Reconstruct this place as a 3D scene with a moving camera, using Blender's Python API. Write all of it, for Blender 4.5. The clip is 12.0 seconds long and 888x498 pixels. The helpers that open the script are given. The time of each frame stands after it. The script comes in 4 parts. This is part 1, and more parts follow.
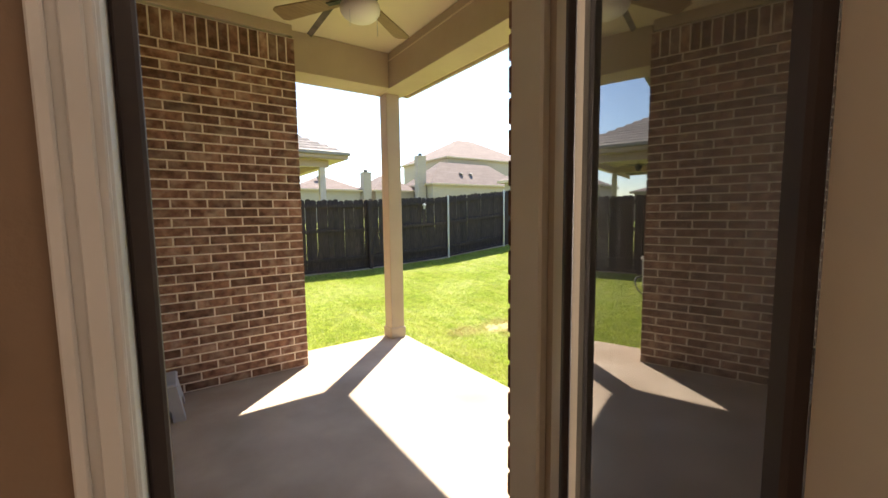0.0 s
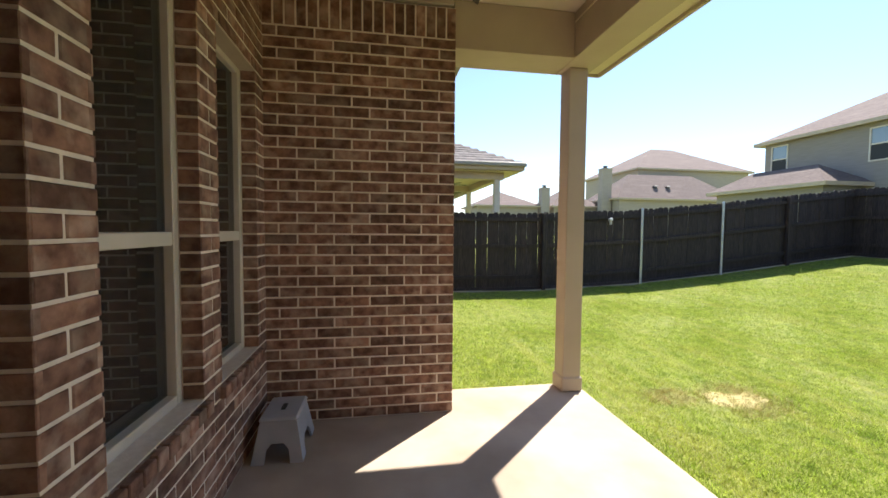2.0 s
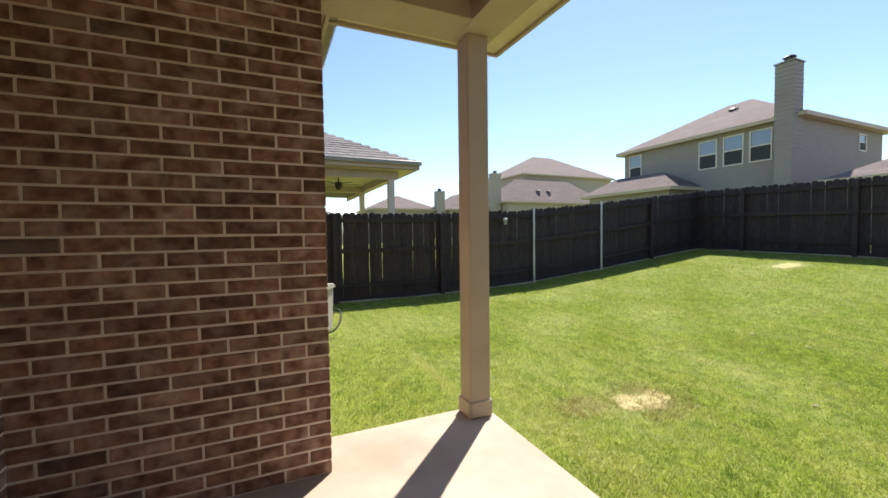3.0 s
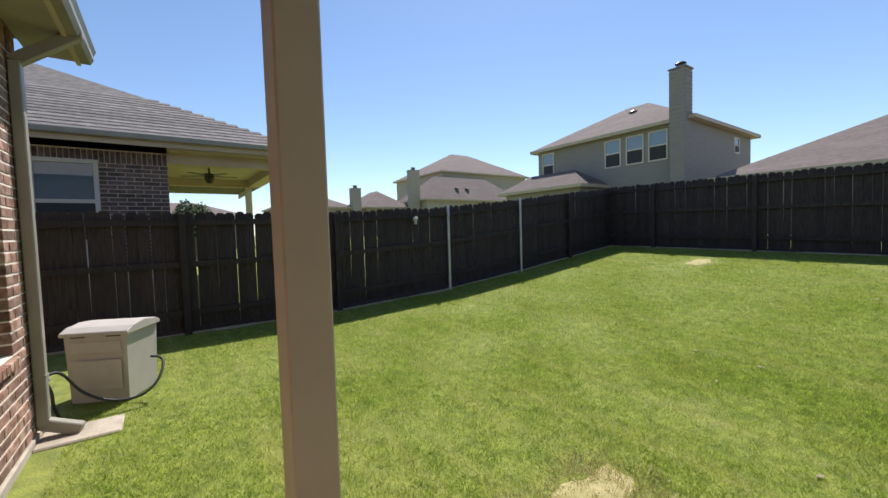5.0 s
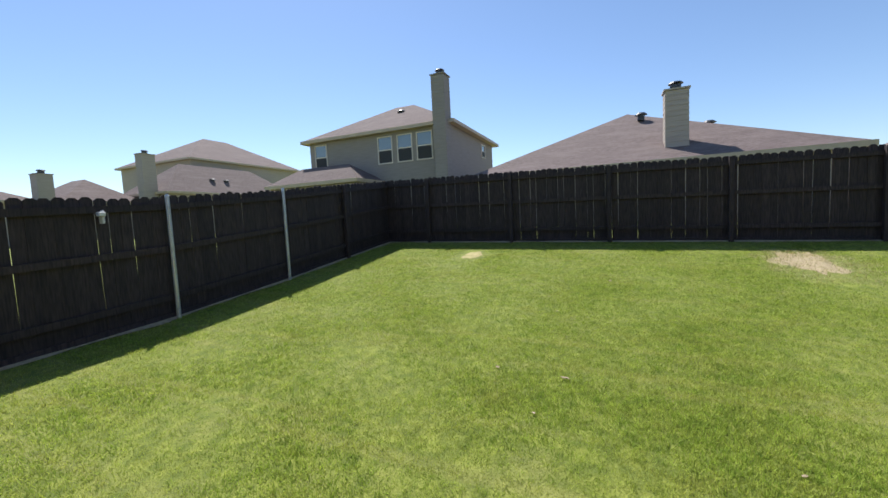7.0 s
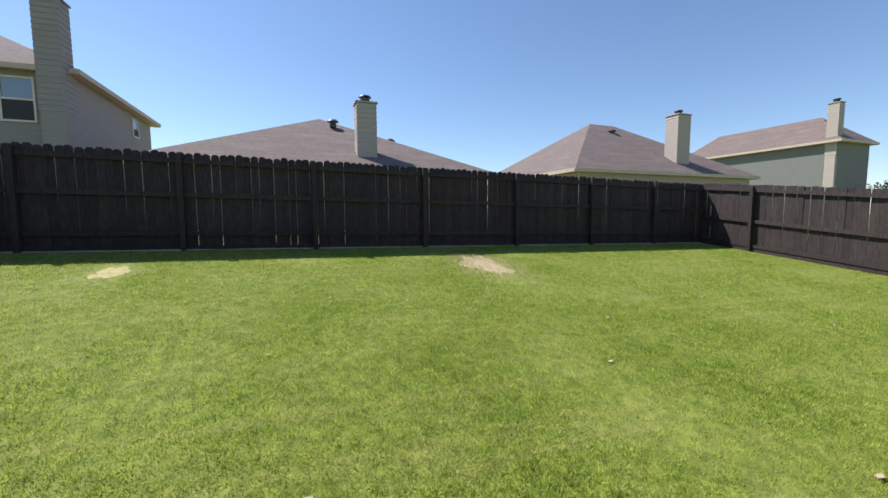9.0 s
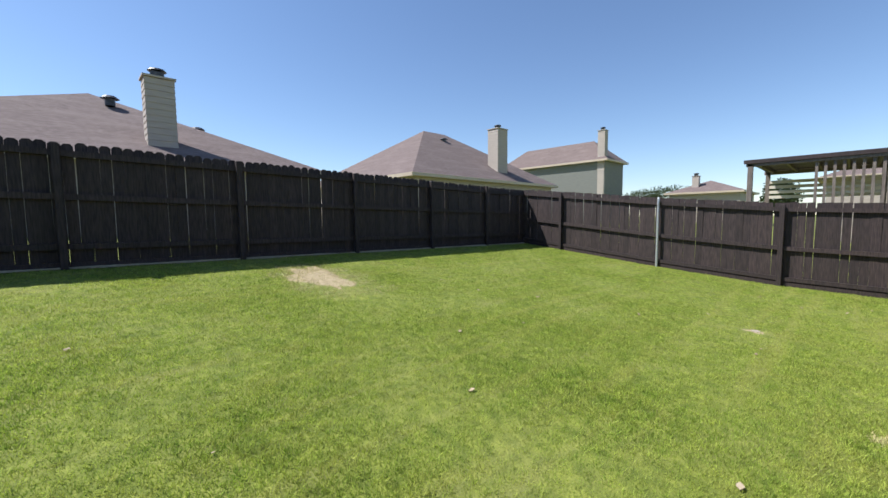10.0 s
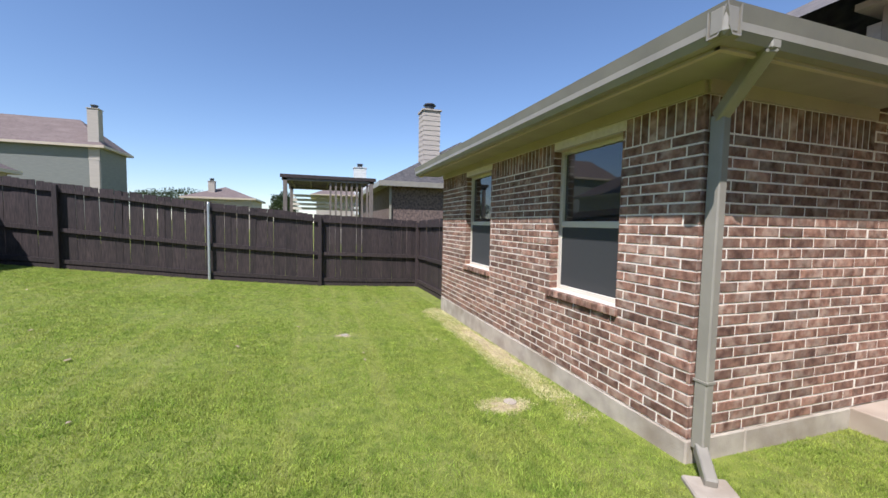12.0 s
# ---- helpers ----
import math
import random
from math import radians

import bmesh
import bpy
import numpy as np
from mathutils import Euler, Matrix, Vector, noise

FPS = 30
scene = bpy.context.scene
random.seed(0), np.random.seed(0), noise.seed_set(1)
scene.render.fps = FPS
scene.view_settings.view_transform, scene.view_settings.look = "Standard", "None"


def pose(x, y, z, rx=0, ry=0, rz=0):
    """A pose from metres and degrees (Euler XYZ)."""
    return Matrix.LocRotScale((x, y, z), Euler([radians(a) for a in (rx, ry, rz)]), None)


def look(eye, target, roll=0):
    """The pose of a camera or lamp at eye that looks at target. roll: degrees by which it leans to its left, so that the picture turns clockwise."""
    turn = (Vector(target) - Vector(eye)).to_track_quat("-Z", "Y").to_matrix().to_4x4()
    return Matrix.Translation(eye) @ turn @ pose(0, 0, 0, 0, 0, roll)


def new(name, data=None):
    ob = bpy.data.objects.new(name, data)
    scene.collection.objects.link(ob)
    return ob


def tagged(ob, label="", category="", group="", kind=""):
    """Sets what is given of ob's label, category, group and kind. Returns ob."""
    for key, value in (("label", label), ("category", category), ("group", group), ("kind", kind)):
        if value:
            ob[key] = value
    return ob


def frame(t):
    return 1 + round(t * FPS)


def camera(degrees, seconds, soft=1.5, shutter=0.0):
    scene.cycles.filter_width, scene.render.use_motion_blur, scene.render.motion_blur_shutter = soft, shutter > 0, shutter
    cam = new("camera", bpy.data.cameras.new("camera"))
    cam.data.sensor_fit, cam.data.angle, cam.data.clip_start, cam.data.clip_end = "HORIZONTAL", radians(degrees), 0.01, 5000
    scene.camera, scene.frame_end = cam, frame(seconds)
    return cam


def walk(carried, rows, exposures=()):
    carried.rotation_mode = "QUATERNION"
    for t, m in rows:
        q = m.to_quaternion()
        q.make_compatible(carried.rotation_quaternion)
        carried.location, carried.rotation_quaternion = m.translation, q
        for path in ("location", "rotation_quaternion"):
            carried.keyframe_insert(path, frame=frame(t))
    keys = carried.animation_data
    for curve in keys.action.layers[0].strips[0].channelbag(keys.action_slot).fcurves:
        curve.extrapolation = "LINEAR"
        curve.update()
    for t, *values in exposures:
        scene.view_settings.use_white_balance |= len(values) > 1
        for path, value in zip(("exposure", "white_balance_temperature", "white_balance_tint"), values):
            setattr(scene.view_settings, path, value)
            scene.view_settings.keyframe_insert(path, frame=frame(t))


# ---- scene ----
cam = camera(97.4, 12.0)
PATH = [
    (0, (0.174, -1.009, 1.464), (1.305, 0.63, 1.279), -0.7),
    (0.4, (0.222, -0.918, 1.479), (1.132, 0.857, 1.33), -1.2),
    (0.5, (0.229, -0.852, 1.484), (1.059, 0.962, 1.344), -0.6),
    (0.8, (0.284, -0.717, 1.46), (0.85, 1.198, 1.348), -1.2),
    (1, (0.35, -0.61, 1.469), (0.75, 1.346, 1.356), -0.4),
    (1.5, (0.533, -0.37, 1.462), (0.672, 1.623, 1.362), -0.3),
    (2, (0.623, -0.135, 1.409), (0.942, 1.837, 1.311), 0.5),
    (2.5, (0.682, 0.218, 1.397), (1.314, 2.114, 1.316), -0.1),
    (3, (0.878, 0.511, 1.366), (1.692, 2.336, 1.288), -0.7),
    (3.2, (0.977, 0.608, 1.355), (1.84, 2.41, 1.286), -1.4),
    (4.8, (1.765, 1.461, 1.434), (2.872, 3.124, 1.338), -1.6),
    (5, (1.865, 1.585, 1.435), (3.02, 3.214, 1.338), -1.7),
    (5.5, (2.105, 1.881, 1.447), (3.437, 3.37, 1.355), -2.1),
    (6, (2.449, 2.065, 1.446), (3.975, 3.354, 1.342), -2.2),
    (6.5, (2.805, 2.205, 1.428), (4.504, 3.25, 1.282), -2.5),
    (8.3, (4.154, 3.159, 1.414), (6.148, 3.089, 1.266), -1.7),
    (8.5, (4.336, 3.048, 1.381), (6.315, 2.806, 1.22), -0.9),
    (9, (4.66, 2.861, 1.343), (6.525, 2.159, 1.173), -0.3),
    (9.1, (4.714, 2.832, 1.345), (6.544, 2.04, 1.19), -0.5),
    (9.5, (5.0, 2.679, 1.365), (6.66, 1.578, 1.192), 0.0),
    (10, (5.366, 2.418, 1.35), (6.806, 1.039, 1.192), -0.6),
    (10.5, (5.726, 2.228, 1.351), (6.907, 0.621, 1.204), -1.7),
    (11, (6.018, 2.004, 1.382), (6.853, 0.192, 1.241), -2.7),
    (11.5, (6.244, 1.752, 1.415), (6.495, -0.229, 1.311), -0.3),
    (11.6, (6.28, 1.704, 1.414), (6.372, -0.291, 1.308), 0.1),
    (12, (6.522, 1.626, 1.423), (5.899, -0.27, 1.296), 1.1),
]
walk(cam, [(t, look(eye, target, roll)) for t, eye, target, roll in PATH],
     [(0.0, 2.05, 7050, 12), (1.0, 1.72, 6700, 12), (2.5, 1.35, 6500, 12), (3.2, 1.05, 6450, 12), (5.0, 0.66, 6250, 12), (9.5, 0.7, 6100, 12), (12.0, 0.66, 5800, 16)])

# ---------------------------------------------------------------- light
SUN_DIR = Vector((0.72, 0.70, 1.36)).normalized()
world = bpy.data.worlds.new("sky_world")
scene.world = world
world.use_nodes = True
wn = world.node_tree.nodes
sky = wn.new("ShaderNodeTexSky")
sky.sky_type = "NISHITA"
sky.sun_disc = False
sky.sun_elevation = math.asin(SUN_DIR.z)
sky.sun_rotation = math.atan2(SUN_DIR.x, SUN_DIR.y)
sky.air_density, sky.dust_density, sky.ozone_density = 1.0, 0.15, 2.6
wn["Background"].inputs[1].default_value = 0.094
world.node_tree.links.new(sky.outputs[0], wn["Background"].inputs[0])
sun = new("sun", bpy.data.lights.new("sun", "SUN"))
sun.data.energy, sun.data.angle, sun.data.color = 4.4, radians(0.53), (1.0, 0.95, 0.87)
sun.matrix_world = look(SUN_DIR * 60, (0, 0, 0))


# ---------------------------------------------------------------- materials
def mat(name, c1, c2=None, rough=0.8, scale=6.0, bump=0.0, bscale=60.0, metal=0.0, rnd=0.0, stretch=(1, 1, 1), detail=6.0, c3=None, scale3=1.0, mix3=0.4, bdist=0.004):
    """Two-scale noise colour with fine relief; rnd varies value per object or per island."""
    m = bpy.data.materials.new(name)
    m.use_nodes = True
    nt = m.node_tree
    N, L = nt.nodes, nt.links
    b = N["Principled BSDF"]
    b.inputs["Roughness"].default_value = rough
    b.inputs["Metallic"].default_value = metal
    co = N.new("ShaderNodeTexCoord")
    mp = N.new("ShaderNodeMapping")
    mp.inputs["Scale"].default_value = stretch
    L.new(co.outputs["Object"], mp.inputs[0])
    n1 = N.new("ShaderNodeTexNoise")
    n1.inputs["Scale"].default_value = scale
    n1.inputs["Detail"].default_value = detail
    L.new(mp.outputs[0], n1.inputs[0])
    rp = N.new("ShaderNodeValToRGB")
    rp.color_ramp.elements[0].position, rp.color_ramp.elements[1].position = 0.32, 0.68
    rp.color_ramp.elements[0].color = (*c1, 1)
    rp.color_ramp.elements[1].color = (*(c2 or c1), 1)
    L.new(n1.outputs[0], rp.inputs[0])
    out = rp.outputs[0]
    if c3:
        n3 = N.new("ShaderNodeTexNoise")
        n3.inputs["Scale"].default_value = scale3
        n3.inputs["Detail"].default_value = 5
        L.new(mp.outputs[0], n3.inputs[0])
        r3 = N.new("ShaderNodeValToRGB")
        r3.color_ramp.elements[0].position, r3.color_ramp.elements[1].position = 0.48, 0.72
        r3.color_ramp.elements[0].color = (0, 0, 0, 1)
        r3.color_ramp.elements[1].color = (mix3, mix3, mix3, 1)
        L.new(n3.outputs[0], r3.inputs[0])
        mx = N.new("ShaderNodeMix")
        mx.data_type = "RGBA"
        L.new(r3.outputs[0], mx.inputs[0])
        L.new(out, mx.inputs[6])
        mx.inputs[7].default_value = (*c3, 1)
        out = mx.outputs[2]
    if rnd:
        oi = N.new("ShaderNodeObjectInfo")
        ge = N.new("ShaderNodeNewGeometry")
        ad = N.new("ShaderNodeMath")
        ad.operation = "ADD"
        L.new(oi.outputs["Random"], ad.inputs[0])
        sh = N.new("ShaderNodeVectorMath")
        sh.operation = "SCALE"
        sh.inputs[0].default_value = (23.0, 41.0, 17.0)
        L.new(oi.outputs["Random"], sh.inputs["Scale"])
        L.new(sh.outputs[0], mp.inputs["Location"])
        L.new(ge.outputs["Random Per Island"], ad.inputs[1])
        fr = N.new("ShaderNodeMath")
        fr.operation = "FRACT"
        L.new(ad.outputs[0], fr.inputs[0])
        mr = N.new("ShaderNodeMapRange")
        mr.inputs[3].default_value, mr.inputs[4].default_value = 1 - rnd, 1 + rnd
        L.new(fr.outputs[0], mr.inputs[0])
        hv = N.new("ShaderNodeHueSaturation")
        L.new(mr.outputs[0], hv.inputs["Value"])
        L.new(out, hv.inputs["Color"])
        out = hv.outputs[0]
    L.new(out, b.inputs["Base Color"])
    if bump:
        nb = N.new("ShaderNodeTexNoise")
        nb.inputs["Scale"].default_value = bscale
        nb.inputs["Detail"].default_value = 4
        L.new(mp.outputs[0], nb.inputs[0])
        bp = N.new("ShaderNodeBump")
        bp.inputs["Strength"].default_value = bump
        bp.inputs["Distance"].default_value = bdist
        L.new(nb.outputs[0], bp.inputs["Height"])
        L.new(bp.outputs[0], b.inputs["Normal"])
    return m


def glass_mat(name, tint=(0.02, 0.025, 0.025), clear=0.5, ior=2.2):
    m = bpy.data.materials.new(name)
    m.use_nodes = True
    N, L = m.node_tree.nodes, m.node_tree.links
    b = N["Principled BSDF"]
    b.inputs["Base Color"].default_value = (*tint, 1)
    b.inputs["Roughness"].default_value = 0.02
    b.inputs["IOR"].default_value = ior
    t = N.new("ShaderNodeBsdfTransparent")
    mx = N.new("ShaderNodeMixShader")
    mx.inputs[0].default_value = clear
    L.new(b.outputs[0], mx.inputs[1])
    L.new(t.outputs[0], mx.inputs[2])
    L.new(mx.outputs[0], N["Material Output"].inputs[0])
    return m


M_BRICK = mat("brick_brown", (0.115, 0.053, 0.034), (0.32, 0.172, 0.115), 0.9, 16, 0.7, 70, rnd=0.36, c3=(0.62, 0.49, 0.38), scale3=9, mix3=0.45)
M_BRICKGREY = mat("brick_grey_brown", (0.07, 0.05, 0.045), (0.20, 0.14, 0.12), 0.9, 14, 0.4, 90, rnd=0.35)
M_MORTAR = mat("mortar", (0.76, 0.66, 0.54), (0.86, 0.77, 0.65), 0.95, 30, 0.5, 150)
M_CONC = mat("concrete", (0.36, 0.285, 0.215), (0.49, 0.40, 0.31), 0.85, 1.9, 0.3, 120, c3=(0.30, 0.20, 0.125), scale3=1.1, mix3=0.6)
M_FOUND = mat("foundation_concrete", (0.34, 0.285, 0.225), (0.50, 0.43, 0.34), 0.95, 5, 0.5, 60, c3=(0.22, 0.16, 0.10), scale3=2.0, mix3=0.6)
M_TRIM = mat("tan_trim_paint", (0.47, 0.38, 0.28), (0.52, 0.43, 0.32), 0.6, 3, 0.1, 200)
M_SOFFIT = mat("soffit_paint", (0.66, 0.57, 0.42), (0.71, 0.62, 0.46), 0.65, 2, 0.08, 160)
# soffit paint darkened, with the shade under the eaves put into its colour
M_EAVESHADE = mat("shaded_soffit_paint", (0.30, 0.265, 0.215), (0.36, 0.32, 0.26), 0.7, 3, 0.1, 120)
M_GUTTER = mat("gutter_metal", (0.26, 0.235, 0.19), (0.31, 0.28, 0.225), 0.4, 4, 0.05, 30)
M_VINYL = mat("cream_vinyl", (0.62, 0.56, 0.46), (0.68, 0.62, 0.52), 0.45, 4)
M_WHITE = mat("white_paint", (0.60, 0.59, 0.57), (0.68, 0.67, 0.65), 0.5, 5, 0.05, 80)
M_DARKSEAL = mat("dark_weatherstrip", (0.03, 0.02, 0.02), (0.05, 0.035, 0.03), 0.7, 8)
M_GLASS = glass_mat("window_glass", clear=0.2)
M_DOORGLASS = glass_mat("door_glass", (0.03, 0.03, 0.03), clear=0.12, ior=2.9)
M_SCREEN = mat("insect_screen", (0.035, 0.036, 0.036), (0.05, 0.05, 0.05), 0.75, 300)
M_DARKBACK = mat("dark_backing_sheet", (0.10, 0.10, 0.09), (0.15, 0.15, 0.14), 0.8, 20, stretch=(1, 1, 20))
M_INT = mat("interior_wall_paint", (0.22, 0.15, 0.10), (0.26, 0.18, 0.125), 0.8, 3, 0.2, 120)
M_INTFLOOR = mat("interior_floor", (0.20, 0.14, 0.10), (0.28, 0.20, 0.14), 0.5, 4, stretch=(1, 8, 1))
M_FENCE = mat("dark_stained_cedar", (0.019, 0.013, 0.012), (0.056, 0.037, 0.034), 0.75, 9, 0.5, 30, rnd=0.22, stretch=(6, 6, 0.6))
M_TIMBER = mat("weathered_taupe_timber", (0.13, 0.105, 0.085), (0.21, 0.175, 0.145), 0.8, 8, 0.4, 40, stretch=(4, 4, 0.7))
M_STEEL = mat("galvanised_steel", (0.50, 0.52, 0.53), (0.62, 0.64, 0.65), 0.4, 12, metal=0.6)
M_SHING = mat("brown_shingles", (0.115, 0.085, 0.075), (0.19, 0.145, 0.13), 0.95, 5, 0.5, 40, stretch=(1, 1, 8), c3=(0.23, 0.18, 0.16), scale3=0.6, mix3=0.5, bdist=0.02)
M_SHINGG = mat("grey_shingles", (0.10, 0.09, 0.085), (0.20, 0.175, 0.16), 0.95, 7, 0.5, 40, rnd=0.2, bdist=0.01)
M_SHINGD = mat("charcoal_shingles", (0.045, 0.042, 0.042), (0.10, 0.09, 0.085), 0.95, 7, 0.5, 40, bdist=0.01)
M_SIDEGREY = mat("grey_siding", (0.27, 0.24, 0.215), (0.31, 0.28, 0.25), 0.8, 1.5, 0.2, 30, stretch=(1, 1, 12))
M_SIDETAN = mat("tan_siding", (0.38, 0.33, 0.28), (0.43, 0.37, 0.31), 0.8, 1.5, 0.2, 30, stretch=(1, 1, 12))
M_SIDEGREEN = mat("sage_siding", (0.16, 0.165, 0.145), (0.20, 0.20, 0.175), 0.85, 2, 0.2, 30, stretch=(1, 1, 12))
M_METALDARK = mat("dark_flue_metal", (0.05, 0.05, 0.05), (0.10, 0.10, 0.10), 0.45, 10, metal=0.7)
M_PLASTIC = mat("grey_plastic", (0.38, 0.39, 0.41), (0.43, 0.44, 0.46), 0.45, 8, 0.05, 200)
M_PLASTICBLK = mat("black_rubber", (0.015, 0.015, 0.015), (0.03, 0.03, 0.03), 0.6, 10)
M_CHEST = mat("taupe_resin", (0.47, 0.42, 0.37), (0.52, 0.47, 0.41), 0.5, 6, 0.08, 120)
M_FAN = mat("fan_blade_wood", (0.22, 0.14, 0.08), (0.30, 0.20, 0.12), 0.5, 8, stretch=(1, 10, 1))
M_GLOBE = mat("frosted_globe", (0.82, 0.80, 0.74), (0.86, 0.84, 0.78), 0.35, 3)
M_DIRT = mat("bare_soil", (0.30, 0.235, 0.13), (0.46, 0.375, 0.23), 1.0, 14, 0.8, 60)
M_LEAF = mat("tree_leaves", (0.035, 0.055, 0.018), (0.08, 0.11, 0.035), 0.8, 3, rnd=0.35)
M_BARK = mat("bark", (0.10, 0.075, 0.055), (0.17, 0.13, 0.10), 0.95, 8, 0.6, 40, stretch=(3, 3, 0.5))
M_DRYLEAF = mat("dry_leaf", (0.34, 0.26, 0.15), (0.48, 0.39, 0.27), 0.9, 20, rnd=0.3)
M_GRASS = mat("lawn_turf", (0.11, 0.145, 0.016), (0.24, 0.27, 0.04), 0.95, 9.0, 0.5, 55, c3=(0.22, 0.22, 0.06), scale3=2.2, mix3=0.5, bdist=0.03)
M_BLADE = mat("grass_blades", (0.185, 0.29, 0.028), (0.47, 0.55, 0.095), 0.75, 9.0, rnd=0.45, c3=(0.48, 0.45, 0.12), scale3=2.4, mix3=0.5)


def mowing_lines(m, colour, amount):
    """Long thin streaks of dry clippings left by the mower, across the lawn."""
    N, L = m.node_tree.nodes, m.node_tree.links
    base = N["Principled BSDF"].inputs["Base Color"]
    old = base.links[0].from_socket
    co, mp, no, rp, mx = [N.new("ShaderNode" + k) for k in ("TexCoord", "Mapping", "TexNoise", "ValToRGB", "Mix")]
    mp.inputs["Rotation"].default_value = (0, 0, radians(-9))
    mp.inputs["Scale"].default_value = (3.4, 0.16, 1)
    no.inputs["Scale"].default_value, no.inputs["Detail"].default_value = 1.3, 3
    rp.color_ramp.elements[0].position, rp.color_ramp.elements[1].position = 0.52, 0.66
    rp.color_ramp.elements[0].color, rp.color_ramp.elements[1].color = (0, 0, 0, 1), (amount, amount, amount, 1)
    mx.data_type = "RGBA"
    mx.inputs[7].default_value = (*colour, 1)
    L.new(co.outputs["Object"], mp.inputs[0])
    L.new(mp.outputs[0], no.inputs[0])
    L.new(no.outputs[0], rp.inputs[0])
    L.new(rp.outputs[0], mx.inputs[0])
    L.new(old, mx.inputs[6])
    L.new(mx.outputs[2], base)


mowing_lines(M_GRASS, (0.26, 0.25, 0.08), 0.3)
mowing_lines(M_BLADE, (0.58, 0.55, 0.15), 0.32)
_n, _l = M_BLADE.node_tree.nodes, M_BLADE.node_tree.links
_t, _m = _n.new("ShaderNodeBsdfTranslucent"), _n.new("ShaderNodeMixShader")
_m.inputs[0].default_value = 0.45
_l.new(_n["Principled BSDF"].inputs["Base Color"].links[0].from_socket, _t.inputs[0])
_l.new(_n["Principled BSDF"].outputs[0], _m.inputs[1])
_l.new(_t.outputs[0], _m.inputs[2])
_l.new(_m.outputs[0], _n["Material Output"].inputs[0])
M_DRYBLADE = mat("dry_grass_stems", (0.50, 0.43, 0.18), (0.68, 0.60, 0.33), 0.8, 6, rnd=0.25)
M_STRAW = mat("dry_thatch", (0.33, 0.29, 0.11), (0.48, 0.41, 0.20), 1.0, 9, 0.8, 60)


# ---------------------------------------------------------------- mesh helpers
def mesh_of(bm, name, material, smooth=False):
    me = bpy.data.meshes.new(name)
    bmesh.ops.recalc_face_normals(bm, faces=bm.faces)
    if smooth:
        for f in bm.faces:
            f.smooth = True
    bm.to_mesh(me)
    bm.free()
    me.materials.append(material)
    return me


def part(name, bm, material, parent=None, label="", smooth=False):
    ob = new(name, mesh_of(bm, name, material, smooth))
    if parent:
        ob.parent = parent
    if label:
        ob["label"] = label
    return ob


def thing(name, label, category, at=(0, 0, 0), group="", kind=""):
    ob = new(name)
    ob.location = at
    ob.empty_display_size = 0.1
    return tagged(ob, label, category, group, kind)


def box(bm, x0, x1, y0, y1, z0, z1, bevel=0.0, m=None):
    r = bmesh.ops.create_cube(bm, size=1)
    vs = r["verts"]
    for v in vs:
        v.co = Vector((x0 + (v.co.x + 0.5) * (x1 - x0), y0 + (v.co.y + 0.5) * (y1 - y0), z0 + (v.co.z + 0.5) * (z1 - z0)))
    if m:
        bmesh.ops.transform(bm, matrix=m, verts=vs)
    if bevel:
        es = list({e for v in vs for e in v.link_edges})
        bmesh.ops.bevel(bm, geom=es, offset=bevel, segments=1, affect="EDGES")


def boxes(*specs, bevel=0.0, m=None):
    bm = bmesh.new()
    for s in specs:
        box(bm, *s, bevel=bevel, m=m)
    return bm


def cyl(bm, p, q, r0, r1=None, seg=12):
    p, q = Vector(p), Vector(q)
    d = q - p
    m = Matrix.Translation((p + q) / 2) @ d.to_track_quat("Z", "Y").to_matrix().to_4x4()
    bmesh.ops.create_cone(bm, cap_ends=True, segments=seg, radius1=r0, radius2=r0 if r1 is None else r1, depth=d.length, matrix=m)


def cyls(*specs):
    bm = bmesh.new()
    for s in specs:
        cyl(bm, *s)
    return bm


def prism(bm, pts, ext):
    """Extrude a closed polygon by the vector ext."""
    ext = Vector(ext)
    a = [bm.verts.new(p) for p in pts]
    b = [bm.verts.new(Vector(p) + ext) for p in pts]
    bm.faces.new(a)
    bm.faces.new(list(reversed(b)))
    for i in range(len(a)):
        j = (i + 1) % len(a)
        bm.faces.new((a[i], a[j], b[j], b[i]))


def tube(name, pts, r, material, parent=None, label="", res=4):
    cu = bpy.data.curves.new(name, "CURVE")
    cu.dimensions = "3D"
    cu.bevel_depth, cu.bevel_resolution = r, 2
    sp = cu.splines.new("NURBS")
    sp.points.add(len(pts) - 1)
    for k, p in zip(sp.points, pts):
        k.co = (*p, 1)
    sp.use_endpoint_u, sp.order_u, sp.resolution_u = True, 3, res
    cu.materials.append(material)
    tmp = new(name, cu)
    me = bpy.data.meshes.new_from_object(tmp.evaluated_get(bpy.context.evaluated_depsgraph_get()))
    bpy.data.objects.remove(tmp)
    ob = new(name, me)
    if parent:
        ob.parent = parent
    if label:
        ob["label"] = label
    return ob


# ---------------------------------------------------------------- ground
GX = (-400, 4, 6.6, 9, 11.8, 13.3, 20, 60, 400)
GZ = (-0.17, -0.17, -0.06, 0.16, 0.47, 0.63, 0.9, 0.8, 0.8)


def ground_z(x, y):
    z = float(np.interp(x, GX, GZ)) + 0.019 * max(-9.5, min(9, y))
    return z


